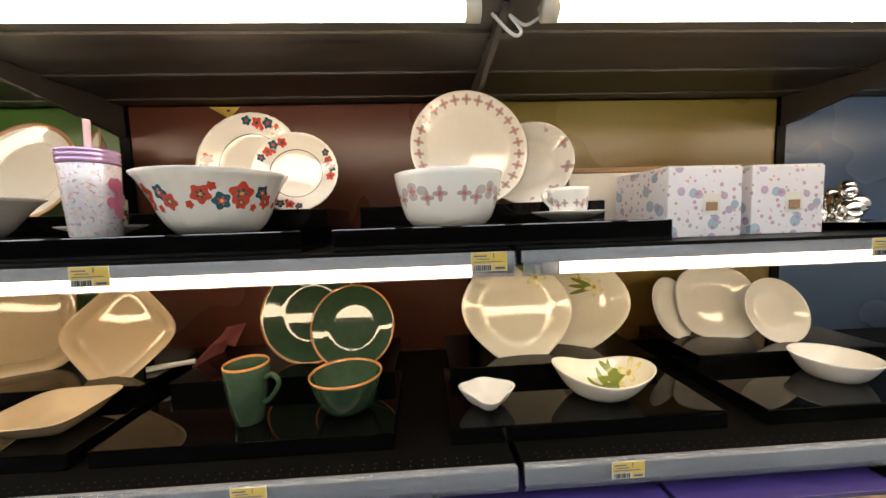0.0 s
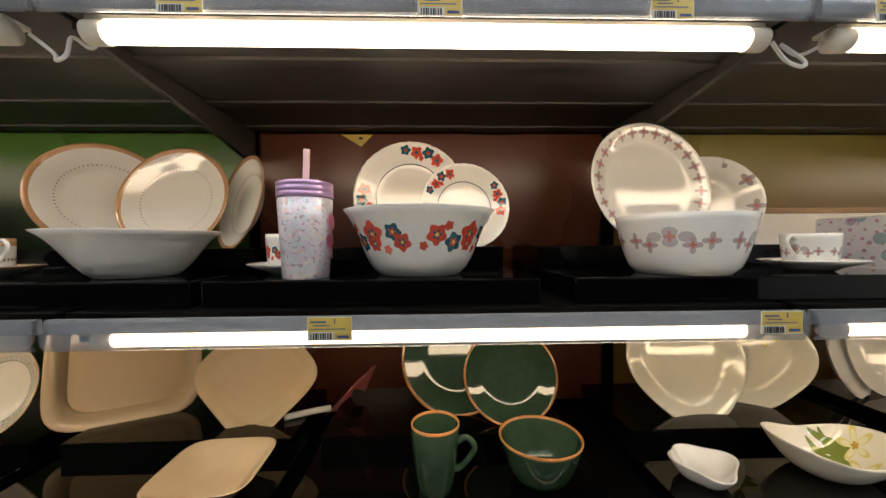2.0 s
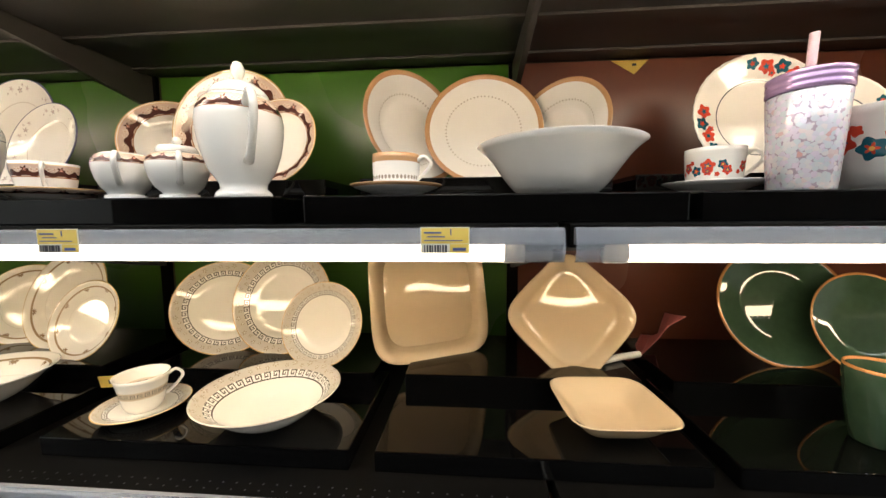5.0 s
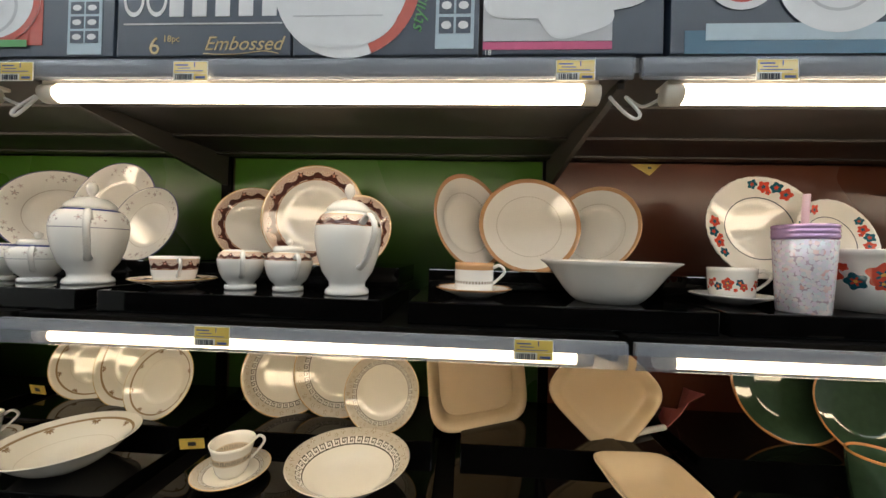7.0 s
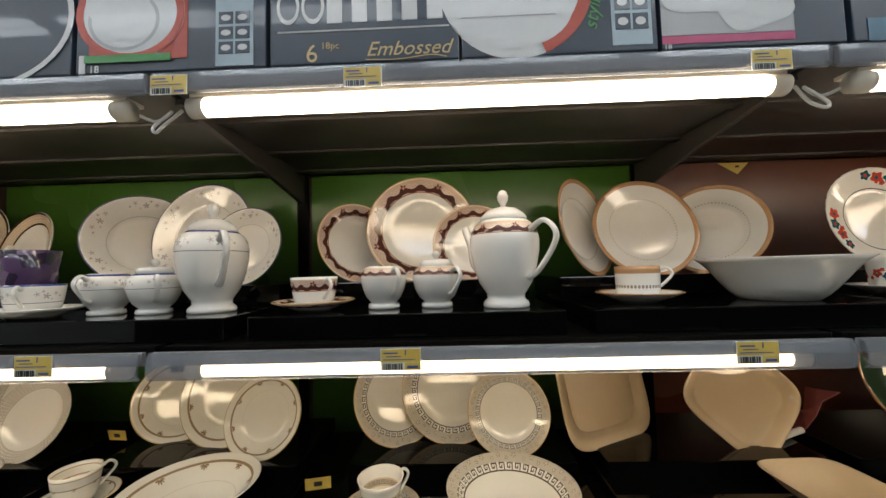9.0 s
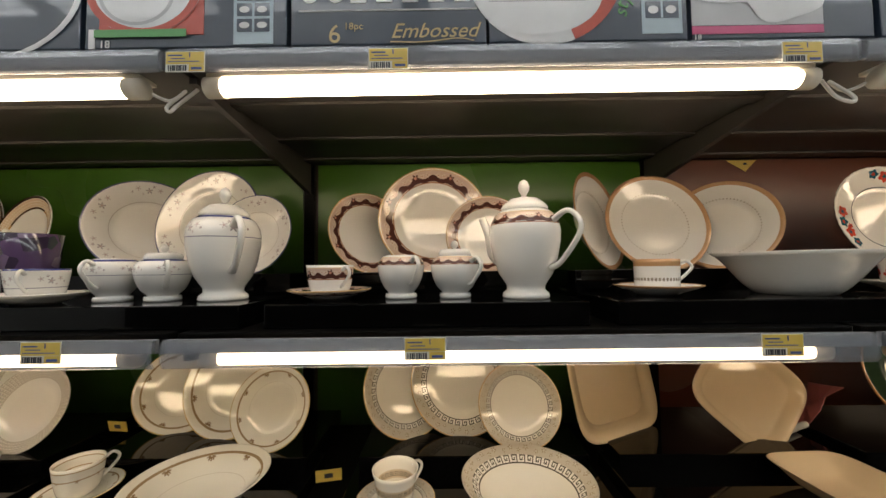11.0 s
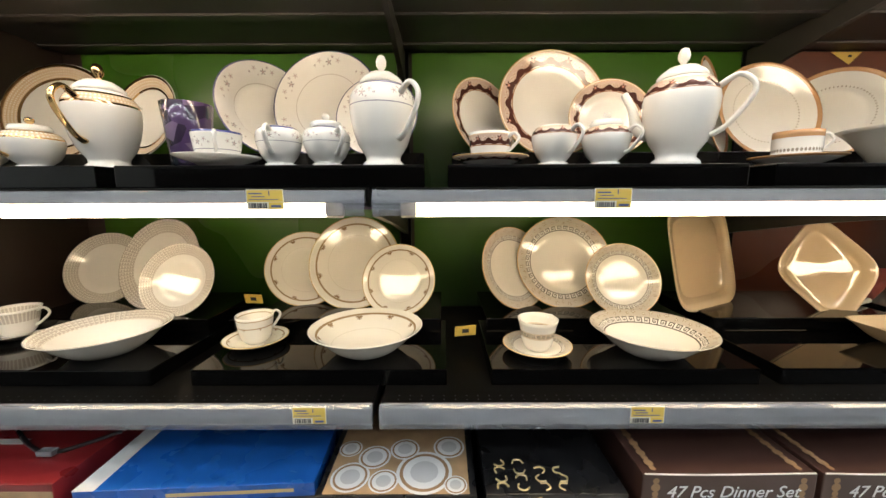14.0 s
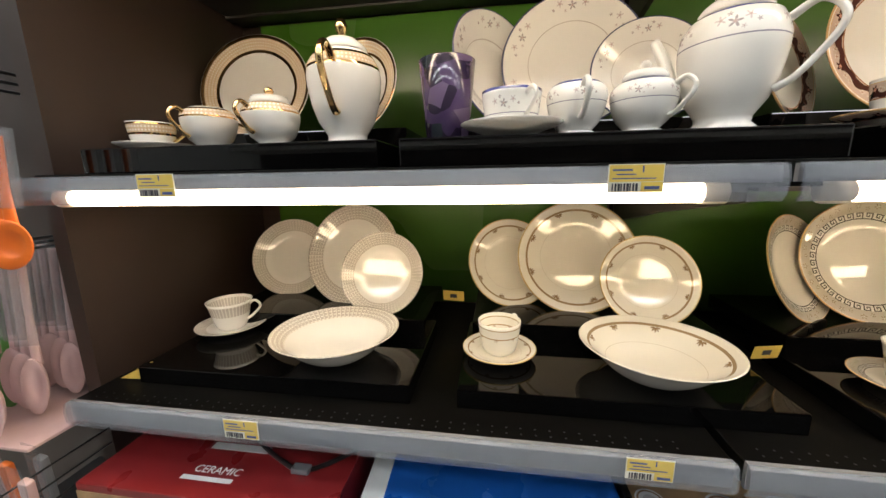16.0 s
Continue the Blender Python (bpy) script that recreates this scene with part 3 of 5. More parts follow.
U, L = STEP_MID, STEP_LOW
fl = "white fluted plate with red and teal flowers, standing"
plate(fl, -0.557, 0.329, 1.455, 0.123, 11, -3, mat_flower_plate, U, scallop=36, turn=95, group="flower dinner set")
plate("small white fluted plate with red and teal flowers", -0.435, 0.288, 1.427, 0.094, 14, 6, mat_flower_plate, U, scallop=30, turn=35, group="flower dinner set")
plate("white plate ringed with grey-pink clover crosses", -0.032, 0.292, 1.472, 0.140, 11, 6, lambda R: mat_clover_plate(R, 26, False), U, well=0.72, group="clover dinner set")
plate("small white plate with a few grey-pink clovers", 0.117, 0.332, 1.438, 0.107, 15, -22, lambda R: mat_clover_plate(R, 9, True), U, group="clover dinner set", turn=-10, deep=0.006)
tn = "white plate with a tan rim and a dotted ring"
plate(tn, -1.233, 0.357, 1.454, 0.121, 12, 43, mat_gold_band_plate, U, deep=0.012, group="tan-rimmed dinner set")
plate(tn, -1.086, 0.355, 1.450, 0.124, 15, -1, mat_gold_band_plate, U, group="tan-rimmed dinner set")
plate(tn, -0.933, 0.355, 1.439, 0.110, 13, -41, mat_gold_band_plate, U, deep=0.008, group="tan-rimmed dinner set")
mg = "white plate with a maroon garland border"
plate(mg, -1.778, 0.360, 1.433, 0.103, 14, 36, mat_garland_plate, U, group="maroon dinner set")
plate(mg, -1.624, 0.333, 1.463, 0.130, 11, 3, mat_garland_plate, U, group="maroon dinner set")
plate(mg, -1.505, 0.289, 1.420, 0.092, 15, -8, mat_garland_plate, U, group="maroon dinner set")
ll = "white plate with pale lilac sprays and a blue edge"
plate(ll, -2.305, 0.345, 1.448, 0.118, 14, 45, mat_lilac_plate, U, deep=0.012, group="lilac dinner set")
plate(ll, -2.165, 0.340, 1.464, 0.132, 12, -5, mat_lilac_plate, U, group="lilac dinner set")
plate(ll, -2.039, 0.303, 1.429, 0.097, 15, -7, mat_lilac_plate, U, group="lilac dinner set")
gd = "white plate with a broad gold trellis border"
plate(gd, -2.862, 0.385, 1.459, 0.130, 16, 6, mat_gold_plate, U, group="gold dinner set")
plate(gd, -2.597, 0.325, 1.433, 0.102, 14, -15, mat_gold_plate, U, group="gold dinner set")
sp = "white plate with a grey striped rim"
plate(sp, -2.840, 0.430, 1.047, 0.103, 22, 10, mat_stripe, L, group="striped dinner set", flute=36)
plate(sp, -2.652, 0.385, 1.068, 0.125, 21, -10, mat_stripe, L, group="striped dinner set", flute=36)
plate(sp, -2.555, 0.316, 1.039, 0.095, 23, -0, mat_stripe, L, group="striped dinner set", flute=36)
lf = "cream plate with a tan leaf border and gold edge"
plate(lf, -2.263, 0.406, 1.049, 0.105, 22, 18, mat_leaf, L, group="leaf dinner set")
plate(lf, -2.126, 0.384, 1.070, 0.127, 21, -7, mat_leaf, L, group="leaf dinner set")
plate(lf, -1.998, 0.316, 1.039, 0.092, 23, -5, mat_leaf, L, group="leaf dinner set")
ky = "cream plate with a dark key fret and scrolled gold rim"
plate(ky, -1.691, 0.374, 1.057, 0.111, 20, 32, mat_meander, L, group="key fret dinner set")
plate(ky, -1.562, 0.384, 1.070, 0.125, 19, -3, mat_meander, L, group="key fret dinner set")
plate(ky, -1.435, 0.316, 1.038, 0.092, 22, -4, mat_meander, L, group="key fret dinner set")
bg = "plain beige glazed plate with square rounded corners"
plate(bg, -1.200, 0.369, 1.094, 0.136, 13, 27, beige, L, shape=square(5), group="beige dinner set", well=0.8, turn=0)
plate("plain beige glazed diamond-shaped plate on its corner", -0.900, 0.339, 1.074, 0.104, 19, 2, beige, L, shape=square(4.5, math.pi / 4), group="beige dinner set", well=0.75)
gn = "dark green glazed plate with an orange-brown rim"
plate(gn, -0.451, 0.378, 1.075, 0.130, 19, -3, mat_green, L, group="green dinner set")
plate(gn, -0.333, 0.325, 1.049, 0.105, 21, -3, mat_green, L, group="green dinner set")
plate("cream square-round plate with a painted lily", 0.091, 0.354, 1.072, 0.137, 20, 3, mat_lily(0.14, ((0.45, 0.55, 0.8, 0.6),)), L, shape=square(2.6, 0.78), group="lily dinner set", well=0.7)
plate("small cream plate with painted lily flowers", 0.257, 0.394, 1.088, 0.123, 16, -30, mat_lily(0.112, ((0.1, 0.55, 0.8, 0.3), (0.45, 0.35, .9, 1.6))), L, shape=square(2.7, 0.78), group="lily dinner set", well=0.7)
wt = "plain off-white plate with a raised edge"
plate(wt, 0.561, 0.415, 1.034, 0.089, 21, 25, plain_white, L, group="white dinner set")
plate(wt, 0.680, 0.405, 1.047, 0.103, 22, -14, plain_white, L, group="white dinner set", shape=square(2.8))
plate(wt, 0.799, 0.343, 1.036, 0.088, 22, -1, plain_white, L, group="white dinner set")


# ---- bowls, cups, pots ----
def bowl(label, x, y, z, R, h, foot, mat, curve=0.6, shape=None, group="", tip=0.0, yaw=0.0, lift=None, flare=0.0, n=72, outside=None):
    t = 0.0035
    out, inn = [(0, 0.002), (foot * 0.85, 0.002), (foot * 0.92, 0.0), (foot, 0.001)], []
    for k in range(1, 11):
        s = k / 10
        r = foot + (R - foot) * (s ** curve) + (flare * s ** 6)
        out.append((r, 0.003 + (h - 0.003) * s))
        inn.append((max(r - t, 0.001), 0.007 + (h - 0.0075) * s))
    prof = out + [(R + flare - t * 0.5, h + 0.001)] + inn[::-1] + [(foot * 0.8, 0.007), (0, 0.006)]
    ob = part("bowl", lathe(prof, n, shape, lift=lift), mat, None, "", True)
    if outside:
        ob.data.materials.append(outside)
        for p in ob.data.polygons[:n * (len(out) - 1)]:
            p.material_index = 1
    ob.matrix_basis = pose(x, y, z, tip, 0, yaw)
    return tagged(ob, label, "bowl", group)


def ear(r0, z0, r1, z1, out, thick, flat=1.0):
    """A loop handle in the xz plane from (r0, z0) down to (r1, z1)."""
    return tube([(r0, 0, z0), (r0 + out * 0.55, 0, z0 + (z0 - z1) * 0.16), (r0 + out, 0, z0 - (z0 - z1) * 0.06), (r0 + out * 0.95, 0, z0 - (z0 - z1) * 0.35), (r1 + out * 0.45, 0, z1 + (z0 - z1) * 0.15), (r1, 0, z1)],
                [thick * 1.25, thick, thick, thick, thick, thick * 1.3], flat=flat)


def cup(label, x, y, z, R, h, foot, mat, yaw, group, saucer_r, saucer_mat, curve=0.45, handle=None, flare=0.0, shape=None, tip=0.0):
    """A cup on its saucer, two things."""
    sr = saucer_r
    prof = [(0, 0.004), (sr * 0.45, 0.004), (sr * 0.55, 0.006), (sr * 0.85, 0.013), (sr, 0.018), (sr, 0.0195), (sr * 0.97, 0.0195), (sr * 0.82, 0.0155), (sr * 0.52, 0.0085), (sr * 0.40, 0.0075), (0, 0.0075)]
    prof = [(0, 0.001), (sr * 0.40, 0.001), (sr * 0.42, 0.0)] + prof[2:]
    sm = saucer_mat(sr) if callable(saucer_mat) else saucer_mat
    s = part("saucer", lathe(prof, 56), sm, None, "", True)
    s.matrix_basis = pose(x, y, z)
    tagged(s, "saucer under the " + label, "saucer", group)
    th = base("cup", pose(x, y, z + 0.0078, 0, tip, yaw), label, "cup", group)
    out = [(0, 0.001), (foot * 0.9, 0.0)]
    inn = []
    for k in range(0, 9):
        t = k / 8
        r = foot + (R - foot) * t ** curve + flare * t ** 5
        out.append((r, 0.002 + (h - 0.002) * t))
        inn.append((r - 0.0022, 0.005 + (h - 0.0055) * t))
    body = part("body", lathe(out + inn[::-1] + [(0, 0.0045)], 48, shape), mat, th, "", True)
    rr = R * 0.96
    part("handle", ear(rr, h * 0.85, R * 0.80, h * 0.30, 0.020, 0.0027), handle or saucer_plain, th, "", True)
    return th


saucer_plain = plain_white
cup("white cup with red and teal flowers", -0.750, 0.160, RISER_MID, 0.038, 0.060, 0.028, mat_flower_round("flower_cup", 0.04, 0.030, 0.011, 3), -20, "flower dinner set", 0.066, plain_white, 0.25)
cup("white cup with grey-pink clovers", 0.129, 0.122, RISER_MID, 0.038, 0.055, 0.030, mat_clover_round("clover_cup", 0.04, 0.026, 0.010, 3), -165, "clover dinner set", 0.068, plain_white, 0.4)
cup("straight white cup with a tan rim and dots", -1.226, 0.134, RISER_MID, 0.036, 0.056, 0.034, mat_gold_band_round("tan_cup", 0.056, 0.056, 0.037), -12, "tan-rimmed dinner set", 0.070, mat_gold_band_plate, 0.5)
cup("white cup with a maroon garland band", -1.798, 0.122, RISER_MID, 0.040, 0.052, 0.025, mat_garland_round("garland_cup", 0.042, 0.038, 0.0095, 6), -42, "maroon dinner set", 0.070, mat_garland_plate, 0.35)
cup("white cup with lilac sprays and a blue edge", -2.284, 0.099, RISER_MID, 0.040, 0.052, 0.026, mat_lilac_round("lilac_cup", 0.042, 0.034, 0.012, 4, 0.0505), -62, "lilac dinner set", 0.069, plain_white, 0.35)
cup("white cup with a gold trellis band", -2.935, 0.180, RISER_MID, 0.038, 0.048, 0.024, mat_gold_round("gold_cup", 0.042, 0.036, 0.008), 20, "gold dinner set", 0.060, plain_white, 0.35, gold_metal)
cup("fluted white cup with grey stripes", -2.872, 0.235, RISER_LOW, 0.042, 0.062, 0.026, mat_stripe_round("stripe_cup", 0.042, 0.034, 0.056), 18, "striped dinner set", 0.070, mat_stripe, 0.55, flare=0.003)
cup("white cup with a tan leaf band", -2.294, 0.188, RISER_LOW, 0.038, 0.062, 0.022, mat_leaf_round("leaf_cup", 0.038, 0.038, 0.004), 55, "leaf dinner set", 0.066, mat_leaf, 0.35)
cup("cream cup with a key fret band", -1.691, 0.150, RISER_LOW, 0.038, 0.064, 0.024, mat_meander_round("fret_cup", 0.035, 0.036, 0.0035), 40, "key fret dinner set", 0.070, mat_meander, 0.5, flare=0.003)

bowl("deep white bowl with red and teal flowers, scalloped edge", -0.527, 0.140, RISER_MID, 0.113, 0.104, 0.066, mat_flower_round("flower_bowl", 0.10, 0.060, 0.021, 4), 0.62, lambda a: 1 + 0.008 * abs(math.sin(14 * a)), "flower dinner set", flare=0.010, n=112)
bowl("deep white bowl with grey-pink clover motifs", -0.100, 0.110, RISER_MID, 0.098, 0.092, 0.066, mat_clover_round("clover_bowl", 0.09, 0.052, 0.017, 4), 0.50, None, "clover dinner set")
bowl("wide white serving bowl with a tan inner rim", -0.985, 0.136, RISER_MID, 0.106, 0.073, 0.054, plain_white, 0.72, None, "tan-rimmed dinner set", flare=0.012)
bowl("shallow white bowl with a grey striped rim", -2.592, 0.160, RISER_LOW, 0.108, 0.052, 0.052, mat_stripe(0.122, 0.74), 0.75, None, "striped dinner set", flare=0.007, outside=plain_white)
bowl("shallow cream bowl with a tan leaf border", -2.045, 0.158, RISER_LOW, 0.109, 0.055, 0.050, mat_leaf(0.119), 0.70, None, "leaf dinner set", flare=0.007, outside=plain_white)
bowl("shallow cream bowl with a key fret and gold rim", -1.457, 0.152, RISER_LOW, 0.110, 0.052, 0.052, mat_meander(0.122), 0.75, None, "key fret dinner set", flare=0.007, outside=plain_white)
bowl("shallow beige glazed square dish", -0.886, 0.165, RISER_LOW, 0.080, 0.042, 0.040, beige, 0.7, square(5, 0.05), "beige dinner set", flare=0.004)
bowl("dark green glazed bowl with an orange-brown rim", -0.316, 0.165, RISER_LOW, 0.073, 0.080, 0.034, mat_green(None, 0.0765), 0.50, None, "green dinner set")
bowl("cream oval bowl with a painted lily", 0.215, 0.165, RISER_LOW, 0.088, 0.058, 0.040, mat_lily(0.12, ((0.35, -0.1, 1.0, 0.4), (0.6, 0.25, 0.8, 1.3))), 0.6, lambda a: 1 + 0.18 * math.cos(2 * a) + 0.05 * math.cos(a), "lily dinner set", lift=lambda a, r: 0.014 * math.cos(2 * a) * (r / 0.1) ** 2, yaw=-8, outside=plain_cream)
bowl("small white pinched bowl", -0.030, 0.152, RISER_LOW, 0.053, 0.036, 0.022, plain_white, 0.55, lambda a: 1 + 0.10 * math.cos(4 * a), "lily dinner set", lift=lambda a, r: 0.004 * math.cos(2 * a) * (r / 0.05) ** 2)
bowl("shallow plain white bowl", 0.775, 0.190, RISER_LOW, 0.078, 0.048, 0.048, plain_white, 0.7, None, "white dinner set")


def mug(x, y, z):
    th = base("mug", pose(x, y, z, 0, 0, -12), "tall dark green glazed mug with an orange-brown rim", "mug", "green dinner set")
    prof = [(0, 0.001), (0.026, 0.0), (0.0275, 0.002), (0.031, 0.02), (0.0375, 0.06), (0.0405, 0.09), (0.0415, 0.116), (0.0402, 0.118), (0.0385, 0.116), (0.037, 0.09), (0.034, 0.06), (0.028, 0.02), (0.0, 0.008)]
    part("body", lathe(prof, 48), mat_green(None, 0.1135), th, "", True)
    part("handle", ear(0.038, 0.088, 0.034, 0.040, 0.028, 0.005), mat_green(), th, "", True)


mug(-0.503, 0.147, RISER_LOW)


def pot_body(R, H, foot):
    return [(0, 0.002), (foot * 0.95, 0.0), (foot, 0.003), (foot * 0.96, 0.009), (foot * 0.80, 0.10 * H), (foot * 0.82, 0.15 * H), (0.76 * R, 0.28 * H), (0.90 * R, 0.45 * H), (0.985 * R, 0.64 * H),
            (R, 0.76 * H), (0.96 * R, 0.86 * H), (0.84 * R, 0.945 * H), (0.70 * R, 0.99 * H), (0.64 * R, H)]


def pot(label, x, y, z, R, H, foot, mat, yaw, group, handle=None, lid=True, knob=None, spout=True, lid_mat=None, name="teapot", reach=0.045):
    """A footed pot: handle along +x, spout along -x."""
    th = base(name, pose(x, y, z, 0, 0, yaw), label, name.replace("_", " "), group)
    prof = pot_body(R, H, foot)
    if not lid:
        prof = prof + [(0.60 * R, H), (0.62 * R, 0.97 * H), (0.90 * R, 0.80 * H), (0.90 * R, 0.5 * H), (0.5 * R, 0.2 * H), (0, 0.17 * H)]
    part("body", lathe(prof + ([(0, H)] if lid else []), 56), mat, th, "", True)
    part("handle", ear(0.93 * R, 0.86 * H, 0.82 * R, 0.34 * H, reach, 0.0042 if H > 0.1 else 0.003, 1.3), handle or plain_white, th, "gold handle" if handle else "", True)
    if spout:
        k = H / 0.15
        part("spout", tube([(-0.80 * R, 0, 0.42 * H), (-1.15 * R, 0, 0.52 * H), (-1.35 * R, 0, 0.75 * H), (-1.62 * R, 0, 0.97 * H)], [0.015 * k, 0.012 * k, 0.0085 * k, 0.007 * k]), plain_white, th, "", True)
    if lid:
        lp = [(0.66 * R, 0.0), (0.67 * R, 0.004), (0.60 * R, 0.010), (0.42 * R, 0.10 * H + 0.004), (0.20 * R, 0.145 * H), (0.11 * R, 0.16 * H), (0, 0.165 * H)]
        ld = part("lid", lathe(lp, 48), lid_mat or plain_white, th, "", True)
        ld.matrix_basis = pose(0, 0, H + 0.0004)
        kp = [(0, 0), (0.07 * R, 0), (0.075 * R, 0.02 * H), (0.15 * R, 0.07 * H), (0.165 * R, 0.12 * H), (0.11 * R, 0.18 * H), (0, 0.205 * H)]
        kn = part("knob", lathe(kp, 24), knob or plain_white, ld, "gold knob" if knob else "", True)
        kn.matrix_basis = pose(0, 0, 0.158 * H)
    return th


g1, g2 = mat_garland_round("garland_pot", 0.055, 0.134, 0.0095, 6), mat_garland_round("garland_small_pot", 0.040, 0.0655, 0.0065, 6)
pot("white porcelain teapot with a maroon garland band", -1.460, 0.118, RISER_MID, 0.060, 0.150, 0.040, g1, -48, "maroon dinner set")
pot("white lidded sugar pot with a maroon garland band", -1.581, 0.136, RISER_MID, 0.043, 0.074, 0.028, g2, -48, "maroon dinner set", spout=False, name="sugar_pot", reach=0.022)
pot("white creamer with a maroon garland band", -1.677, 0.138, RISER_MID, 0.041, 0.076, 0.028, g2, -55, "maroon dinner set", lid=False, spout=False, name="creamer", reach=0.022)
l1, l2 = mat_lilac_round("lilac_pot", 0.055, 0.128, 0.016, 5, 0.146), mat_lilac_round("lilac_small_pot", 0.040, 0.058, 0.010, 5, 0.0725)
pot("white porcelain teapot with lilac sprays and a blue line", -1.998, 0.145, RISER_MID, 0.060, 0.150, 0.040, l1, -45, "lilac dinner set")
pot("white lidded sugar pot with a blue line", -2.103, 0.139, RISER_MID, 0.043, 0.074, 0.028, l2, -46, "lilac dinner set", spout=False, name="sugar_pot", reach=0.022)
pot("white creamer with lilac sprays", -2.192, 0.138, RISER_MID, 0.041, 0.076, 0.028, l2, -88, "lilac dinner set", lid=False, spout=False, name="creamer", reach=0.022)
o1, o2 = mat_gold_round("gold_pot", 0.055, 0.132, 0.008), mat_gold_round("gold_small_pot", 0.040, 0.065, 0.006)
pot("white porcelain teapot with gold handle and trellis band", -2.554, 0.180, RISER_MID, 0.060, 0.150, 0.040, o1, -85, "gold dinner set", gold_metal, knob=gold_metal)
pot("white lidded sugar pot with gold handle and band", -2.678, 0.158, RISER_MID, 0.046, 0.074, 0.028, o2, -105, "gold dinner set", gold_metal, knob=gold_metal, spout=False, name="sugar_pot", reach=0.022)
pot("white creamer with gold handle and band", -2.812, 0.178, RISER_MID, 0.045, 0.076, 0.028, o2, -110, "gold dinner set", gold_metal, lid=False, spout=False, name="creamer", reach=0.022)


# ---- tumblers ----
def sequin_mat():
    m = Mat("sequins", (0.75, 0.70, 0.76), rough=0.22, metal=0.25, grain=0.2, scale=120)
    vo = m.nt.nodes.new("ShaderNodeTexVoronoi")
    vo.inputs["Scale"].default_value = 190
    m.nt.links.new(m.obj, vo.inputs["Vector"])
    ramp = m.nt.nodes.new("ShaderNodeValToRGB")
    cols = ((0.0, (0.75, 0.38, 0.36)), (0.2, (0.85, 0.76, 0.76)), (0.5, (0.66, 0.74, 0.78)), (0.75, (0.78, 0.66, 0.80)), (1.0, (0.92, 0.88, 0.92)))
    while len(ramp.color_ramp.elements) < len(cols):
        ramp.color_ramp.elements.new(0.5)
    for e, (p, c) in zip(ramp.color_ramp.elements, cols):
        e.position, e.color = p, (*c, 1)
    m.nt.links.new(vo.outputs["Color"], ramp.inputs[0])
    m.colour = ramp.outputs[0]
    m.over(Sock(m.nt, vo.outputs["Distance"]).gt(0.75), (0.50, 0.40, 0.48))
    r, a = m.polar()
    bn = m.nt.nodes.new("ShaderNodeBump")
    bn.inputs["Strength"].default_value = 0.9
    bn.inputs["Distance"].default_value = 0.003
    m.nt.links.new(vo.outputs["Color"], bn.inputs["Height"])
    m.nt.links.new(bn.outputs[0], m.b.inputs["Normal"])
    return m.done()


lilac_metal = Mat("lilac_lacquer", (0.55, 0.36, 0.60), rough=0.18, metal=0.5, grain=0.03).done()
straw_mat = Mat("pink_straw", (0.72, 0.52, 0.56), rough=0.3, grain=0.03).done()
pink_print = Mat("pink_print", (0.50, 0.13, 0.22), rough=0.35, grain=0.05).done()


def tumbler(x, y, z):
    th = base("sequin_tumbler", pose(x, y, z, 0, 0, 0), "sequinned lilac tumbler with a screw lid and pink straw", "tumbler")
    part("body", lathe([(0, 0.001), (0.031, 0.0), (0.033, 0.002), (0.0395, 0.116), (0.038, 0.118), (0, 0.118)], 64), sequin_mat(), th, "iridescent sequins", True)
    lid = part("lid", lathe([(0.039, 0.1185), (0.0405, 0.120), (0.0405, 0.125), (0.0395, 0.126), (0.0405, 0.128), (0.0405, 0.133), (0.0395, 0.134), (0.0405, 0.136), (0.041, 0.140), (0.038, 0.142), (0, 0.142)], 48), lilac_metal, th, "lilac screw lid", True)
    part("straw", tube([(0.001, 0, 0.1422), (0.002, 0, 0.17), (0.003, 0, 0.192)], 0.005), straw_mat, lid, "pale pink straw", True)
    # a plain printed figure shape on the side
    bm = bmesh.new()
    for a, zz, s in ((38, 0.085, 0.013), (52, 0.062, 0.014), (30, 0.055, 0.010), (46, 0.04, 0.011)):
        r = 0.033 + 0.0065 * zz / 0.116 + 0.0012
        bmesh.ops.create_circle(bm, cap_ends=True, segments=14, radius=s, matrix=Matrix.Rotation(radians(a - 40), 4, "Z") @ pose(r, 0, zz, 0, 86, 0))
    part("print", bm, pink_print, th, "pink printed patch", False)


tumbler(-0.695, 0.082, RISER_MID)


def purple_mat():
    m = Mat("purple_print", (0.20, 0.12, 0.30), rough=0.15, coat=0.4, grain=0.1)
    n = m.nt.nodes.new("ShaderNodeTexVoronoi")
    n.inputs["Scale"].default_value = 38
    m.nt.links.new(m.obj, n.inputs["Vector"])
    ramp = m.nt.nodes.new("ShaderNodeValToRGB")
    ramp.color_ramp.interpolation = "CONSTANT"
    cols = ((0.0, (0.03, 0.02, 0.045)), (0.3, (0.07, 0.04, 0.11)), (0.55, (0.13, 0.09, 0.17)), (0.75, (0.03, 0.04, 0.05)), (0.9, (0.20, 0.17, 0.20)))
    while len(ramp.color_ramp.elements) < len(cols):
        ramp.color_ramp.elements.new(0.5)
    for e, (p, c) in zip(ramp.color_ramp.elements, cols):
        e.position, e.color = p, (*c, 1)
    m.nt.links.new(n.outputs["Color"], ramp.inputs[0])
    m.colour = ramp.outputs[0]
    return m.done()


pt = part("plastic_cup", lathe([(0, 0.001), (0.030, 0.0), (0.033, 0.002), (0.044, 0.124), (0.043, 0.125), (0.042, 0.124), (0.031, 0.006), (0, 0.005)], 48), purple_mat(), None, "", True)
pt.matrix_basis = pose(-2.381, 0.170, RISER_MID)
tagged(pt, "purple patterned plastic cup among the china", "cup")


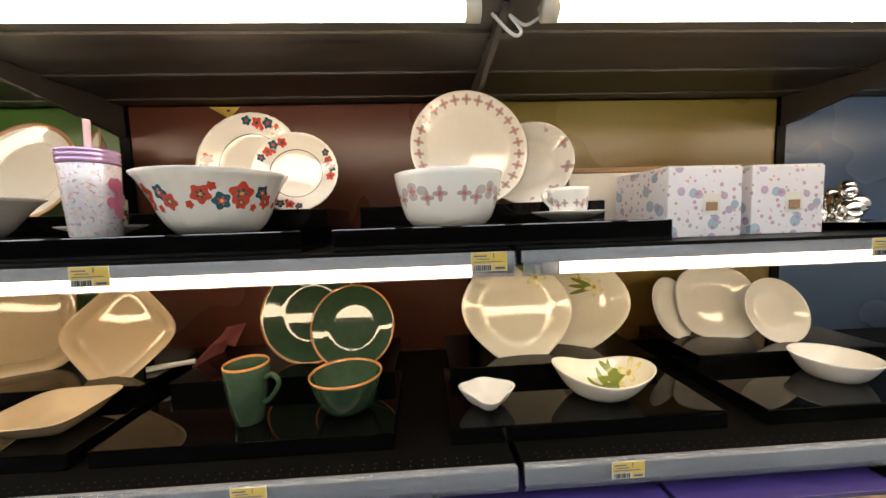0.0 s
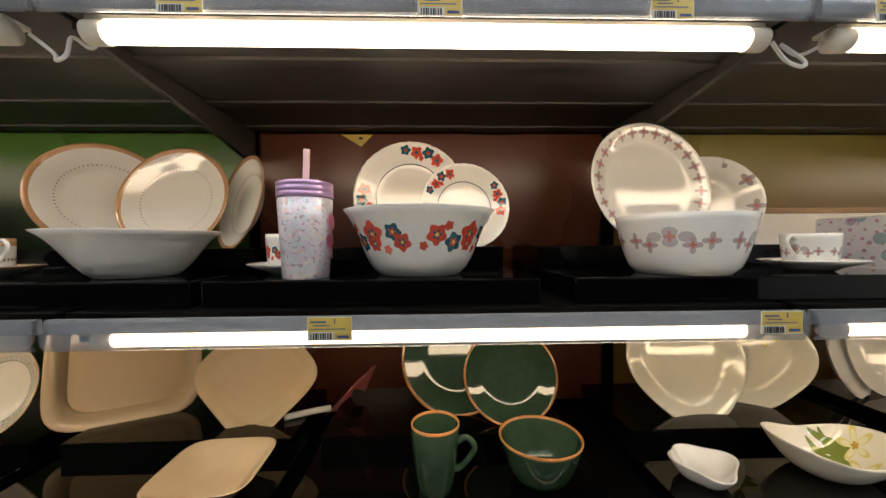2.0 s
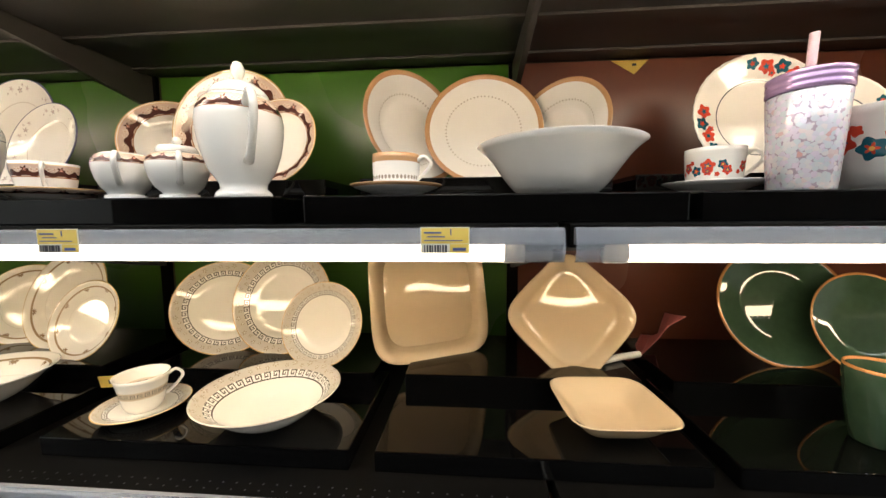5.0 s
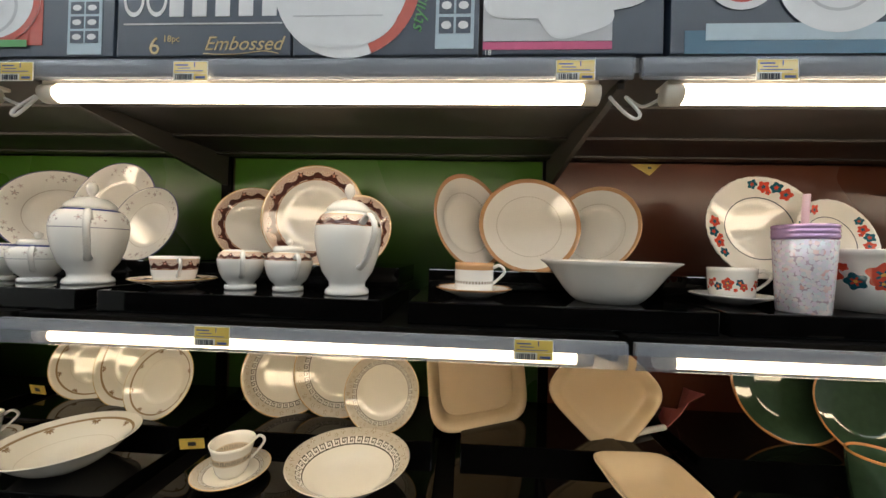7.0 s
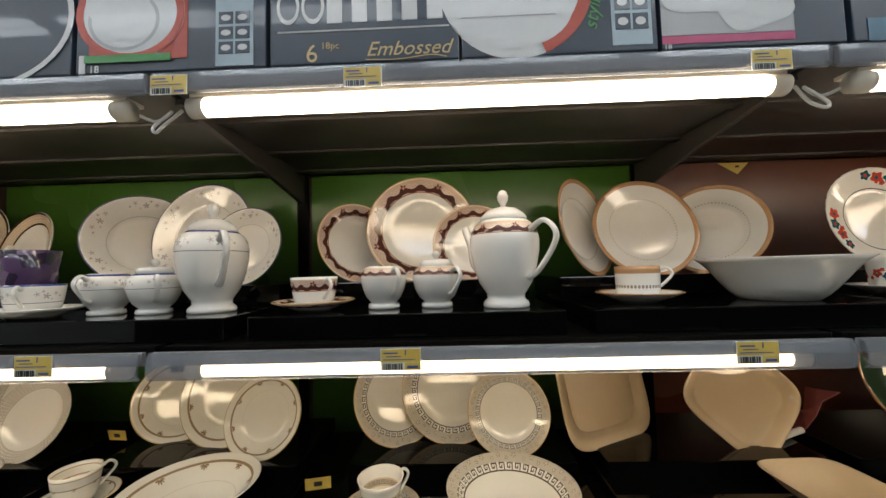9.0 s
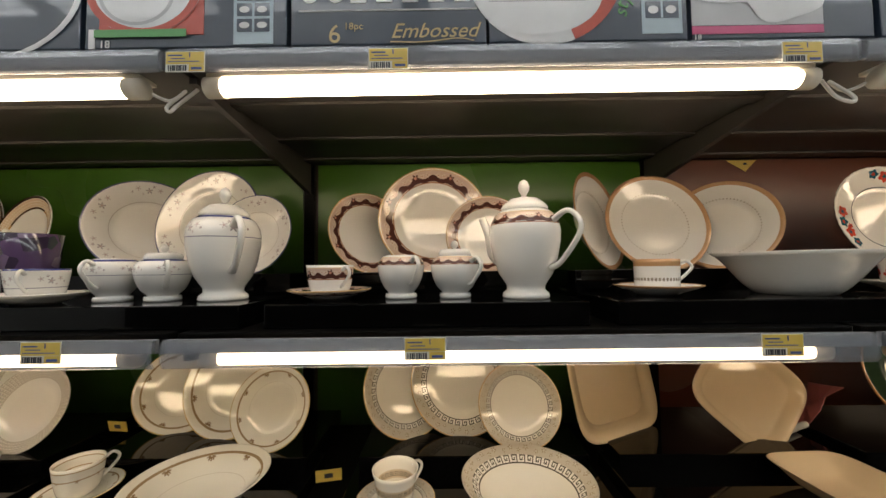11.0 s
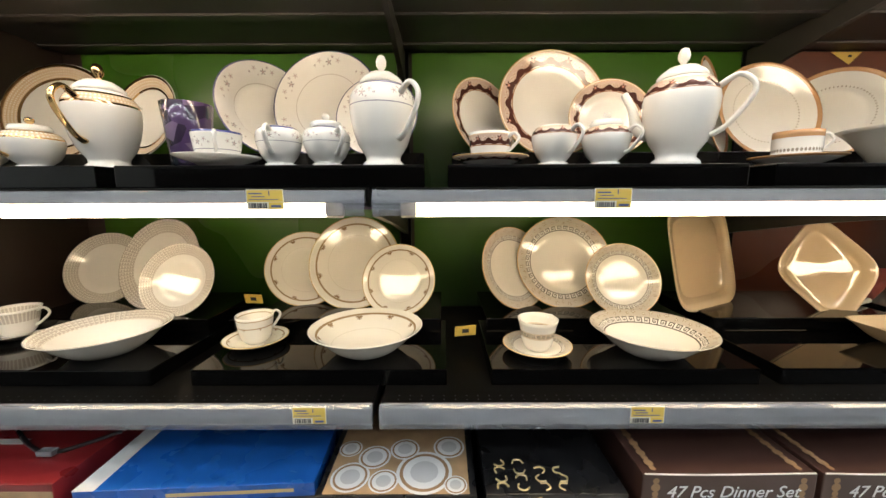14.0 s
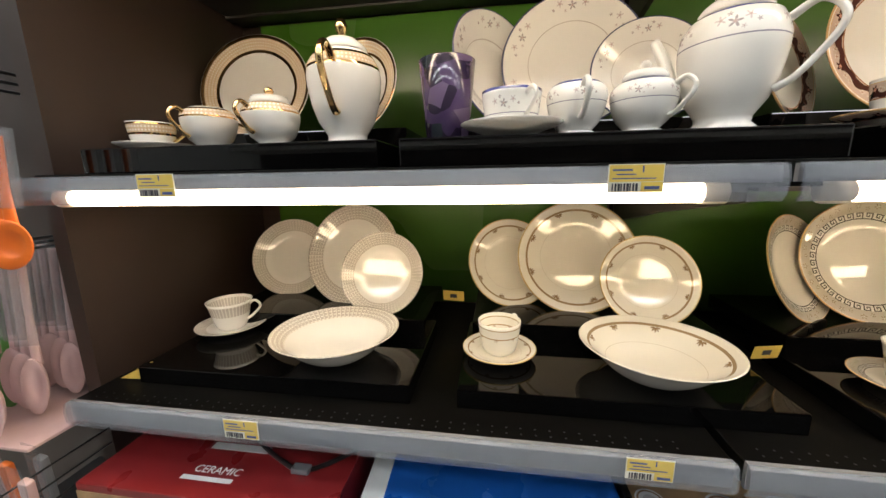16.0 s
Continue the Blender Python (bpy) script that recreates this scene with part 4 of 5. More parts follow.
# ---- gift boxes ----
def dots_mat():
    m = Mat("dotted_card", (0.72, 0.70, 0.73), rough=0.4, coat=0.2, grain=0.02)
    for sc, lim, col, off in ((26, 0.30, (0.20, 0.36, 0.44), 0), (30, 0.26, (0.36, 0.24, 0.42), 3.3), (55, 0.22, (0.45, 0.18, 0.28), 7.1), (62, 0.20, (0.50, 0.34, 0.22), 11.7)):
        vo = m.nt.nodes.new("ShaderNodeTexVoronoi")
        vo.inputs["Scale"].default_value = sc
        vo.inputs["Randomness"].default_value = 0.75
        mp = m.nt.nodes.new("ShaderNodeMapping")
        mp.inputs["Location"].default_value = (off, off * 0.7, off * 1.3)
        m.nt.links.new(m.obj, mp.inputs[0])
        m.nt.links.new(mp.outputs[0], vo.inputs["Vector"])
        m.over(Sock(m.nt, vo.outputs["Distance"]).lt(lim) * 0.75, col)
    return m.done()


dots, card = dots_mat(), Mat("white_card", (0.68, 0.64, 0.58), rough=0.5, grain=0.04).done()
brown_card = Mat("brown_card", (0.30, 0.18, 0.09), rough=0.6, grain=0.06).done()


def gift_box(x, y, w, d, h, yaw):
    th = base("gift_box", pose(x, y, BOARD_MID, 0, 0, yaw), "white gift box with blue and mauve polka dots", "gift box", "gift boxes")
    part("carton", box_bm(-w / 2, w / 2, 0, d, 0.0005, h, 0.0015), dots, th)
    lid = part("lid", box_bm(-w / 2 + 0.002, w / 2 - 0.002, 0.002, d - 0.002, h, h + 0.003, 0.001), card, th)
    part("window", box_bm(-0.005, 0.030, -0.0012, -0.0002, h * 0.32, h * 0.62), card, th, "pale picture panel")
    part("window_motif", box_bm(0.001, 0.024, -0.0022, -0.0013, h * 0.38, h * 0.50), brown_card, th)


gift_box(0.388, 0.105, 0.150, 0.17, 0.132, 2)
gift_box(0.572, 0.122, 0.150, 0.17, 0.133, 0)
th = base("carton_box", pose(0.40, 0.31, BOARD_MID, 0, 0, 0), "flat pale card box behind the gift boxes", "box")
part("carton", box_bm(-0.19, 0.19, 0, 0.17, 0.0005, 0.150, 0.002), card, th)
part("lid", box_bm(-0.193, 0.193, -0.003, 0.173, 0.1505, 0.162, 0.002), brown_card, th)


# ---- silver ornament ----
silver = Mat("polished_silver", (0.82, 0.81, 0.79), rough=0.10, metal=1.0, grain=0.02).done()


def silver_piece(x, y):
    bm = lathe([(0, 0.006), (0.10, 0.006), (0.13, 0.016), (0.132, 0.017), (0.10, 0.004), (0.09, 0.0), (0, 0.0)], 48, lambda a: 1 + 0.05 * math.cos(10 * a))
    for dx, dy, s, h in ((-0.065, -0.02, 0.026, 0.05), (-0.03, 0.02, 0.028, 0.062), (0.01, -0.03, 0.030, 0.05), (0.045, 0.0, 0.03, 0.06), (-0.05, 0.05, .024, .055), (0.06, 0.045, 0.024, 0.05)):
        for k in range(4):
            a = k * 1.9 + dx * 40
            bmesh.ops.create_uvsphere(bm, u_segments=14, v_segments=8, radius=s * (0.62 + 0.1 * k % 3), matrix=pose(dx + 0.35 * s * math.cos(a), dy + 0.35 * s * math.sin(a), 0.012 + h * (k + 1) / 5, 20 * k, 30, 0))
        bmesh.ops.create_uvsphere(bm, u_segments=14, v_segments=8, radius=s * 0.52, matrix=pose(dx, dy, 0.02 + h * 1.25))
    ob = part("ornament", bm, silver, None, "", True)
    ob.matrix_basis = pose(x, y, BOARD_MID + 0.0005)
    return tagged(ob, "polished silver lobed ornament on a scalloped tray", "ornament")


silver_piece(0.80, 0.24)


# ---- price tags ----
def price_tag(x, z, rail_y=-0.0052, w=0.056, tilt=0, pale=False):
    th = base("price_tag", pose(x + w / 2, rail_y, z, tilt, 0, 0), "yellow and white shelf price label in the rail", "price label", "price labels")
    h = 0.030
    part("sheet", box_bm(-w / 2, w / 2, 0, 0.0008, -h, 0), tag_white, th)
    part("yellow_field", box_bm(-w / 2 + 0.001, w / 2 - 0.001, -0.0005, -0.0001, -h * 0.62, -0.001), tag_yellow, th)
    part("price_field", box_bm(w * 0.10, w / 2 - 0.001, -0.0005, -0.0001, -h + 0.001, -h * 0.64), tag_yellow, th)
    bm = bmesh.new()
    for i in range(9):
        box_bm(-w / 2 + 0.004 + i * 0.003, -w / 2 + 0.0053 + i * 0.003 + (i % 3) * 0.0005, -0.0009, -0.0004, -h + 0.0015, -h * 0.68, 0, bm)
    tagged(part("barcode", bm, ink, th), kind="stuff")
    bm = box_bm(-w / 2 + 0.004, -0.004, -0.0009, -0.00055, -0.0072, -0.0052)
    box_bm(-w / 2 + 0.008, 0.0, -0.0009, -0.00055, -0.0115, -0.0102, 0, bm)
    box_bm(-w / 2 + 0.004, w / 2 - 0.008, -0.0009, -0.00055, -0.0158, -0.0146, 0, bm)
    box_bm(w * 0.16, w / 2 - 0.004, -0.0009, -0.00055, -h + 0.003, -h + 0.0065, 0, bm)
    box_bm(0.006, 0.0075, -0.0009, -0.00055, -0.009, -0.002, 0, bm)
    tagged(part("print_line", bm, blue_ink, th), kind="stuff")
    return th


for x in (-2.775, -2.183, -1.655, -1.170, -0.664, -0.076, 0.585):
    price_tag(x, Z_MID + 0.001)
for x in (-1.992, -1.703, -1.12, -0.842, -0.522, -0.224, 0.075, 0.374):
    price_tag(x, Z_TOP - 0.010)
for x in (-2.700, -2.137, -1.574, -0.465, 0.150, 0.66):
    price_tag(x, Z_LOW + 0.003)

# small signs and scraps
th = base("shelf_flag", pose(-0.715, BACK - 0.007, 1.652), "small yellow triangular paper flag on the back panel", "paper flag")
bm = bmesh.new()
vs = [bm.verts.new(p) for p in ((-0.045, 0, 0), (0.045, 0, 0), (0.012, 0, -0.034), (-0.045, -0.0008, 0), (0.045, -0.0008, 0), (0.012, -0.0008, -0.034))]
for q in ((0, 1, 2), (3, 5, 4), (0, 3, 4, 1), (1, 4, 5, 2), (2, 5, 3, 0)):
    bm.faces.new([vs[k] for k in q])
part("sheet", bm, tag_yellow, th)
part("figure", box_bm(0.006, 0.016, -0.0016, -0.001, -0.014, -0.008), ink, th)
th = base("paper_scrap", pose(-0.722, 0.385, STEP_LOW - 0.014) @ Matrix.Diagonal((1.35, 1.2, 1.35, 1)), "crumpled rose paper strip between the risers", "paper scrap")
bm = bmesh.new()
rows = [[bm.verts.new((-0.03 + 0.02 * i + 0.006 * math.sin(3 * j), 0.02 * j - 0.01 + 0.008 * math.cos(2.2 * i + j), 0.02 * i - 0.012 * j * (1 if i % 2 else 0.3))) for i in range(5)] for j in range(4)]
for j in range(3):
    for i in range(4):
        bm.faces.new((rows[j][i], rows[j][i + 1], rows[j + 1][i + 1], rows[j + 1][i]))
ob = part("strip", bm, rose, th)
sd = ob.modifiers.new("thick", "SOLIDIFY")
sd.thickness = 0.0012
tagged(part("paper_roll", tube([(-0.835, 0.330, STEP_LOW + 0.0075), (-0.79, 0.352, STEP_LOW + 0.008), (-0.745, 0.372, STEP_LOW + 0.0075)], 0.007, 10), card, None, "", True), "thin rolled pale paper beside the rose strip", "paper roll")
flag = base("shelf_flag", pose(-2.938, 0.082, BOARD_LOW + 0.0225, -8, 0, 14), "small yellow triangular paper flag standing on the low shelf", "paper flag")
bm = bmesh.new()
vs = [bm.verts.new(p) for p in ((-0.034, 0, -0.016), (0.022, 0, 0.012), (0.022, 0, -0.022), (-0.034, -0.0008, -0.016), (0.022, -0.0008, 0.012), (0.022, -0.0008, -0.022))]
for q in ((0, 1, 2), (3, 5, 4), (0, 3, 4, 1), (1, 4, 5, 2), (2, 5, 3, 0)):
    bm.faces.new([vs[k] for k in q])
part("sheet", bm, tag_yellow, flag)
part("figure", box_bm(0.004, 0.014, -0.0016, -0.001, -0.014, -0.009), ink, flag)
for x, y, z, rz in ((-1.835, 0.228, BOARD_LOW + 0.046, 12), (-2.40, 0.381, BOARD_LOW + 0.078, -6)):
    th = base("label_scrap", pose(x, y, z, 102, 0, rz), "small loose yellow label card", "label", "loose labels")
    part("card", box_bm(-0.025, 0.025, -0.012, 0.014, 0, 0.001), tag_yellow, th)
    part("print_line", box_bm(-0.008, 0.008, -0.004, 0.006, 0.0012, 0.0016), ink, th)


# ---- boxes on the top shelf ----
navy = Mat("navy_carton", (0.030, 0.045, 0.070), rough=0.30, coat=0.3, grain=0.06, scale=6).done()
teal_card = Mat("blue_carton", (0.045, 0.14, 0.22), rough=0.30, coat=0.3, grain=0.05, scale=6).done()
pale_blue = Mat("pale_blue_print", (0.42, 0.52, 0.58), rough=0.35, grain=0.05).done()
print_white = Mat("white_print", (0.72, 0.72, 0.72), rough=0.35, coat=0.2, grain=0.03).done()
print_shade = Mat("grey_print", (0.50, 0.50, 0.51), rough=0.35, grain=0.03).done()
print_red = Mat("red_print", (0.50, 0.08, 0.05), rough=0.35, grain=0.08, scale=80).done()
print_green = Mat("green_print", (0.08, 0.30, 0.08), rough=0.35, grain=0.05).done()
print_pink = Mat("pink_band_print", (0.55, 0.08, 0.20), rough=0.35, grain=0.05).done()
print_gold = Mat("gold_print", (0.55, 0.42, 0.20), rough=0.3, grain=0.05).done()
violet = Mat("violet_carton", (0.045, 0.030, 0.15), rough=0.32, coat=0.3, grain=0.05).done()
red_card = Mat("dark_red_carton", (0.22, 0.018, 0.020), rough=0.30, coat=0.3, grain=0.06).done()
blue_card = Mat("bright_blue_carton", (0.012, 0.10, 0.42), rough=0.28, coat=0.3, grain=0.04).done()
cocoa = Mat("dark_brown_carton", (0.055, 0.026, 0.020), rough=0.35, coat=0.2, grain=0.08).done()
black_card = Mat("black_carton", (0.012, 0.012, 0.013), rough=0.28, coat=0.3, grain=0.08).done()
wood_print = Mat("warm_picture_print", (0.42, 0.27, 0.14), rough=0.35, grain=0.25, scale=25).done()


def ellipse_bm(rx, rz, x, z, y, inner=0.0, n=40, bm=None, a0=0.0, a1=2 * math.pi):
    """A flat printed ring or disc on an upright face."""
    bm = bm or bmesh.new()
    prev = None
    for k in range(n + 1):
        a = a0 + (a1 - a0) * k / n
        p = (bm.verts.new((x + rx * math.cos(a), y, z + rz * math.sin(a))), bm.verts.new((x + rx * inner * math.cos(a), y, z + rz * inner * math.sin(a))))
        if prev:
            bm.faces.new((prev[0], p[0], p[1], prev[1]))
        prev = p
    bmesh.ops.remove_doubles(bm, verts=bm.verts, dist=1e-6)
    return bm


def carton(name, a, b, y, z, d, h, mat, label, group, yaw=0):
    th = base(name, pose(a, y, z, 0, 0, yaw), label, "carton", group)
    part("carton", box_bm(0, b - a, 0, d, 0.0005, h, 0.002), mat, th)
    return th


ZT = Z_TOP + 0.0125
YT = 0.022
TB = "dinner set cartons on the top shelf"


def picture_icons(th, x, z, w, h):
    p = part("icon_panel", box_bm(x, x + w, -0.001, -0.0003, z, z + h), pale_blue, th, "pale blue panel of small pictures")
    for i in range(2):
        for j in range(3):
            cx, cz = x + w * (0.28 + 0.44 * i), z + h * (0.26 + 0.22 * j)
            part("icon", box_bm(cx - w * 0.19, cx + w * 0.19, -0.0016, -0.0011, cz - h * 0.09, cz + h * 0.09), navy, p)
            part("icon_dish", ellipse_bm(w * 0.13, h * 0.045, cx, cz, -0.0019), print_white, p)


# far left: navy carton with white edging
th = carton("dinner_carton", -2.56, -2.145, YT, ZT, 0.30, 0.27, navy, "navy dinner set carton with a pale picture", TB)
part("picture", ellipse_bm(0.12, 0.05, 0.16, 0.05, -0.001), print_shade, th)
part("picture_edge", ellipse_bm(0.16, 0.12, 0.26, 0.10, -0.0015, 0.94), print_white, th)
# tea-cup carton
th = carton("dinner_carton", -2.137, -1.832, YT, ZT, 0.30, 0.27, navy, "navy dinner set carton with red and white plates", TB)
part("picture_field", box_bm(0.022, 0.18, -0.001, -0.0003, 0.02, 0.22), print_red, th)
part("picture_plate", ellipse_bm(0.088, 0.075, 0.088, 0.095, -0.0015), print_white, th)
part("picture_ring", ellipse_bm(0.088, 0.075, 0.088, 0.095, -0.002, 0.86), print_red, th)
part("picture_ring", ellipse_bm(0.058, 0.05, 0.078, 0.085, -0.002, 0.9), print_shade, th)
part("picture_cup", ellipse_bm(0.052, 0.045, 0.068, 0.115, -0.0024), print_white, th)
part("green_band", box_bm(0.016, 0.155, -0.003, -0.0026, 0.016, 0.028), print_green, th)
part("white_seal", box_bm(0.006, 0.016, -0.001, -0.0004, 0.0, 0.03), print_white, th)
picture_icons(th, 0.225, 0.004, 0.06, 0.11)
text("count", "18", 0.017, facing(0.022, -0.0008, 0.001), print_white, th)
# large-lettered carton; its brand is a row of plain white bars
th = carton("dinner_carton", -1.826, -1.532, YT, ZT, 0.30, 0.27, navy, "navy dinner set carton with a white wordmark", TB)
bm = bmesh.new()
for i in range(7):
    x = 0.012 + i * 0.039
    if i < 2:
        ellipse_bm(0.018, 0.029, x + 0.017, 0.094, -0.001, 0.74, 28, bm)
    else:
        box_bm(x, x + 0.024, -0.001, -0.0004, 0.065, 0.123, 0, bm)
part("wordmark", bm, print_white, th, "row of plain white shapes")
part("rule", box_bm(0.012, 0.28, -0.001, -0.0004, 0.052, 0.0545), print_shade, th)
text("count", "6", 0.040, facing(0.056, -0.0008, 0.004), print_gold, th)
text("count_small", "18pc", 0.015, facing(0.080, -0.0008, 0.024), print_gold, th)
text("title", "Embossed", 0.032, facing(0.150, -0.0008, 0.010), print_gold, th, slant=0.35)
part("flourish", tube([(0.15, -0.001, 0.004), (0.20, -0.001, 0.003), (0.25, -0.001, 0.008), (0.275, -0.001, 0.004)], 0.0008, 6), print_gold, th)
part("picture_edge", ellipse_bm(0.07, 0.03, 0.10, 0.17, -0.001), print_white, th)
# its side picture
th = carton("dinner_carton", -1.528, -1.232, YT, ZT, 0.30, 0.27, navy, "navy dinner set carton with a white dish picture", TB)
part("picture_plate", ellipse_bm(0.118, 0.12, 0.085, 0.115, -0.001), print_white, th)
part("picture_ring", ellipse_bm(0.118, 0.12, 0.085, 0.115, -0.0016, 0.84, 40, None, -1.2, 0.9), print_red, th)
part("picture_bowl", ellipse_bm(0.095, 0.062, 0.075, 0.072, -0.002), print_white, th)
part("picture_line", box_bm(0.0, 0.145, -0.0026, -0.0021, 0.062, 0.0635), print_shade, th)
picture_icons(th, 0.228, 0.010, 0.060, 0.14)
text("title", "stylish", 0.030, facing(0.205, -0.0008, 0.035) @ pose(0, 0, 0, 0, 0, 80), print_green, th, slant=0.3)
# square-dish carton
th = carton("dinner_carton", -1.226, -0.955, YT, ZT, 0.30, 0.27, navy, "navy dinner set carton with square white dishes", TB)
part("pink_band", box_bm(0.0, 0.195, -0.001, -0.0004, 0.008, 0.020), print_pink, th)
part("picture_field", box_bm(0.0, 0.195, -0.001, -0.0004, 0.021, 0.19), print_shade, th)
for cx, cz, s, tn_ in ((0.135, 0.07, 0.055, 0.4), (0.06, 0.10, 0.06, 0.0), (0.17, 0.12, 0.075, 0.2)):
    bm = bmesh.new()
    f = square(4, tn_)
    bm.faces.new([bm.verts.new((cx + s * f(k * math.pi / 24) * math.cos(k * math.pi / 24), -0.0015 - s * 0.01, cz + 0.75 * s * f(k * math.pi / 24) * math.sin(k * math.pi / 24))) for k in range(48)])
    part("picture_dish", bm, print_white, th)
part("badge", ellipse_bm(0.034, 0.018, 0.045, 0.12, -0.003), print_pink, th)
text("count", "18", 0.012, facing(0.002, -0.0008, -0.0005), print_white, th)
# blue carton
th = carton("dinner_carton", -0.945, -0.60, YT, ZT, 0.30, 0.27, navy, "navy and blue carton with white plate pictures", TB)
part("blue_step", box_bm(0.02, 0.345, -0.001, -0.0004, 0.0, 0.035), teal_card, th)
part("pale_band", box_bm(0.05, 0.345, -0.0016, -0.0011, 0.020, 0.045), pale_blue, th)
part("picture_plate", ellipse_bm(0.05, 0.045, 0.10, 0.11, -0.0016), print_white, th)
part("picture_ring", ellipse_bm(0.038, 0.034, 0.10, 0.11, -0.0021, 0.55), print_red, th)
part("picture_plate", ellipse_bm(0.085, 0.075, 0.235, 0.105, -0.0022), print_white, th)
part("picture_ring", ellipse_bm(0.050, 0.044, 0.235, 0.105, -0.0028, 0.9), print_shade, th)
for a, b, mt, lb in ((-0.59, -0.27, print_shade, "pale grey dinner set carton"), (-0.262, 0.05, print_shade, "pale grey dinner set carton with print"), (0.06, 0.36, pale_blue, "pale blue dinner set carton"), (0.37, 0.72, print_shade, "pale grey dinner set carton"), (0.73, 1.1, navy, "navy dinner set carton")):
    th = carton("dinner_carton", a, b, YT, ZT, 0.30, 0.27, mt, lb, TB)
    part("print_line", box_bm(0.03, 0.16, -0.001, -0.0004, 0.012, 0.018), navy, th)
    part("picture_plate", ellipse_bm(0.07, 0.06, 0.22, 0.10, -0.001), print_white, th)
th = carton("dinner_carton", -2.95, -2.575, YT, ZT, 0.30, 0.27, navy, "navy dinner set carton", TB)
part("picture_plate", ellipse_bm(0.09, 0.08, 0.2, 0.1, -0.001), print_shade, th)

# ---- cartons under the low shelf ----
ZB, YB = 0.4005, -0.03
LB = "dinner set cartons under the low shelf"
th = carton("gift_carton", -2.96, -2.53, YB, ZB, 0.44, 0.375, red_card, "dark red ceramic set carton with a black strap", LB, 0)
text("title", "CERAMIC", 0.020, pose(0.17, 0.045, 0.3762, 0, 0, 0), print_white, th)
part("title_bar", box_bm(0.16, 0.25, 0.030, 0.038, 0.3755, 0.3762), print_white, th)
part("wordmark", box_bm(0.16, 0.27, 0.095, 0.110, 0.3755, 0.3762), print_white, th, "plain pale bar")
st = part("strap", tube([(0.22, 0.13, 0.377), (0.30, 0.085, 0.378), (0.36, 0.07, 0.378), (0.43, 0.13, 0.377)], 0.004, 8, None, 1.0), black_card, th, "black carrying strap")
part("buckle", box_bm(0.335, 0.365, 0.06, 0.075, 0.3762, 0.386, 0.002), grey_metal, st, "grey buckle")
part("front_print", box_bm(0.0, 0.43, -0.001, -0.0003, 0.20, 0.362), wood_print, th, "warm printed front")
th = carton("gift_carton", -2.50, -2.105, YB, ZB, 0.44, 0.36, blue_card, "bright blue and white dinner set carton", LB, 3)
part("white_edge", box_bm(0.0, 0.035, 0.0, 0.44, 0.3605, 0.3612), print_white, th)
part("front_print", box_bm(0.0, 0.395, -0.001, -0.0003, 0.20, 0.335), black_card, th)
text("count", "48", 0.045, facing(0.10, -0.0015, 0.30), print_gold, th)
part("print_line", box_bm(0.15, 0.36, -0.0018, -0.0011, 0.345, 0.351), print_gold, th)
th = carton("gift_carton", -2.10, -1.83, YB, ZB, 0.44, 0.352, black_card, "black carton with pictures of laid china", LB)
part("front_print", box_bm(0.0, 0.27, -0.001, -0.0003, 0.05, 0.345), wood_print, th)
for cx, cz, s in ((0.06, 0.29, 0.05), (0.17, 0.26, 0.07), (0.22, 0.32, 0.035), (0.05, 0.20, 0.06)):
    part("picture_plate", ellipse_bm(s, s * 0.8, cx, cz, -0.0014 - s * 0.01), print_white, th)
    part("picture_ring", ellipse_bm(s * 0.9, s * 0.72, cx, cz, -0.0022 - s * 0.01, 0.86), brown_card, th)
part("top_print", box_bm(0.012, 0.258, 0.004, 0.30, 0.3522, 0.3526), wood_print, th, "warm printed top")
for k, (cx, cy, s) in enumerate(((0.050, 0.040, 0.034), (0.110, 0.030, 0.026), (0.180, 0.050, 0.050), (0.235, 0.020, 0.020), (0.085, 0.085, 0.030), (0.140, 0.105, 0.028), (0.225, 0.110, 0.030), (0.035, 0.105, 0.022))):
    for name, f, mt in (("picture_plate", 1.0, print_white), ("picture_ring", 0.88, brown_card), ("picture_inner", 0.76, print_white), ("picture_well", 0.5, print_shade)):
        bm = bmesh.new()
        bmesh.ops.create_circle(bm, cap_ends=True, segments=28, radius=s * f, matrix=pose(cx, cy, 0.3532 + 0.0006 * k + 0.00012 * (5 - f * 5)))
        part(name, bm, mt, th)
th = carton("gift_carton", -1.815, -1.58, YB, ZB, 0.44, 0.355, black_card, "black gift carton with gold scrollwork", LB)
for k in range(14):
    a, r = k * 2.4, 0.012 + 0.0065 * k
    cx, cz = 0.075 + r * 0.5 * math.cos(a), 0.275 + r * 0.75 * math.sin(a)
    part("scroll", tube([(cx + 0.016 * math.cos(a + t) * (1 - t * 0.13), -0.0014, cz + 0.016 * math.sin(a + t) * (1 - t * 0.13)) for t in (0, 1.2, 2.4, 3.6, 4.8)], 0.0018, 6), print_gold, th)
    part("scroll", tube([(0.03 + 0.07 * (k % 4) * 0.5 + 0.010 * math.cos(a + t), 0.015 + 0.018 * (k // 4) + 0.008 * math.sin(a + t), 0.3562) for t in (0, 1.2, 2.4, 3.6)], 0.0015, 6), print_gold, th)
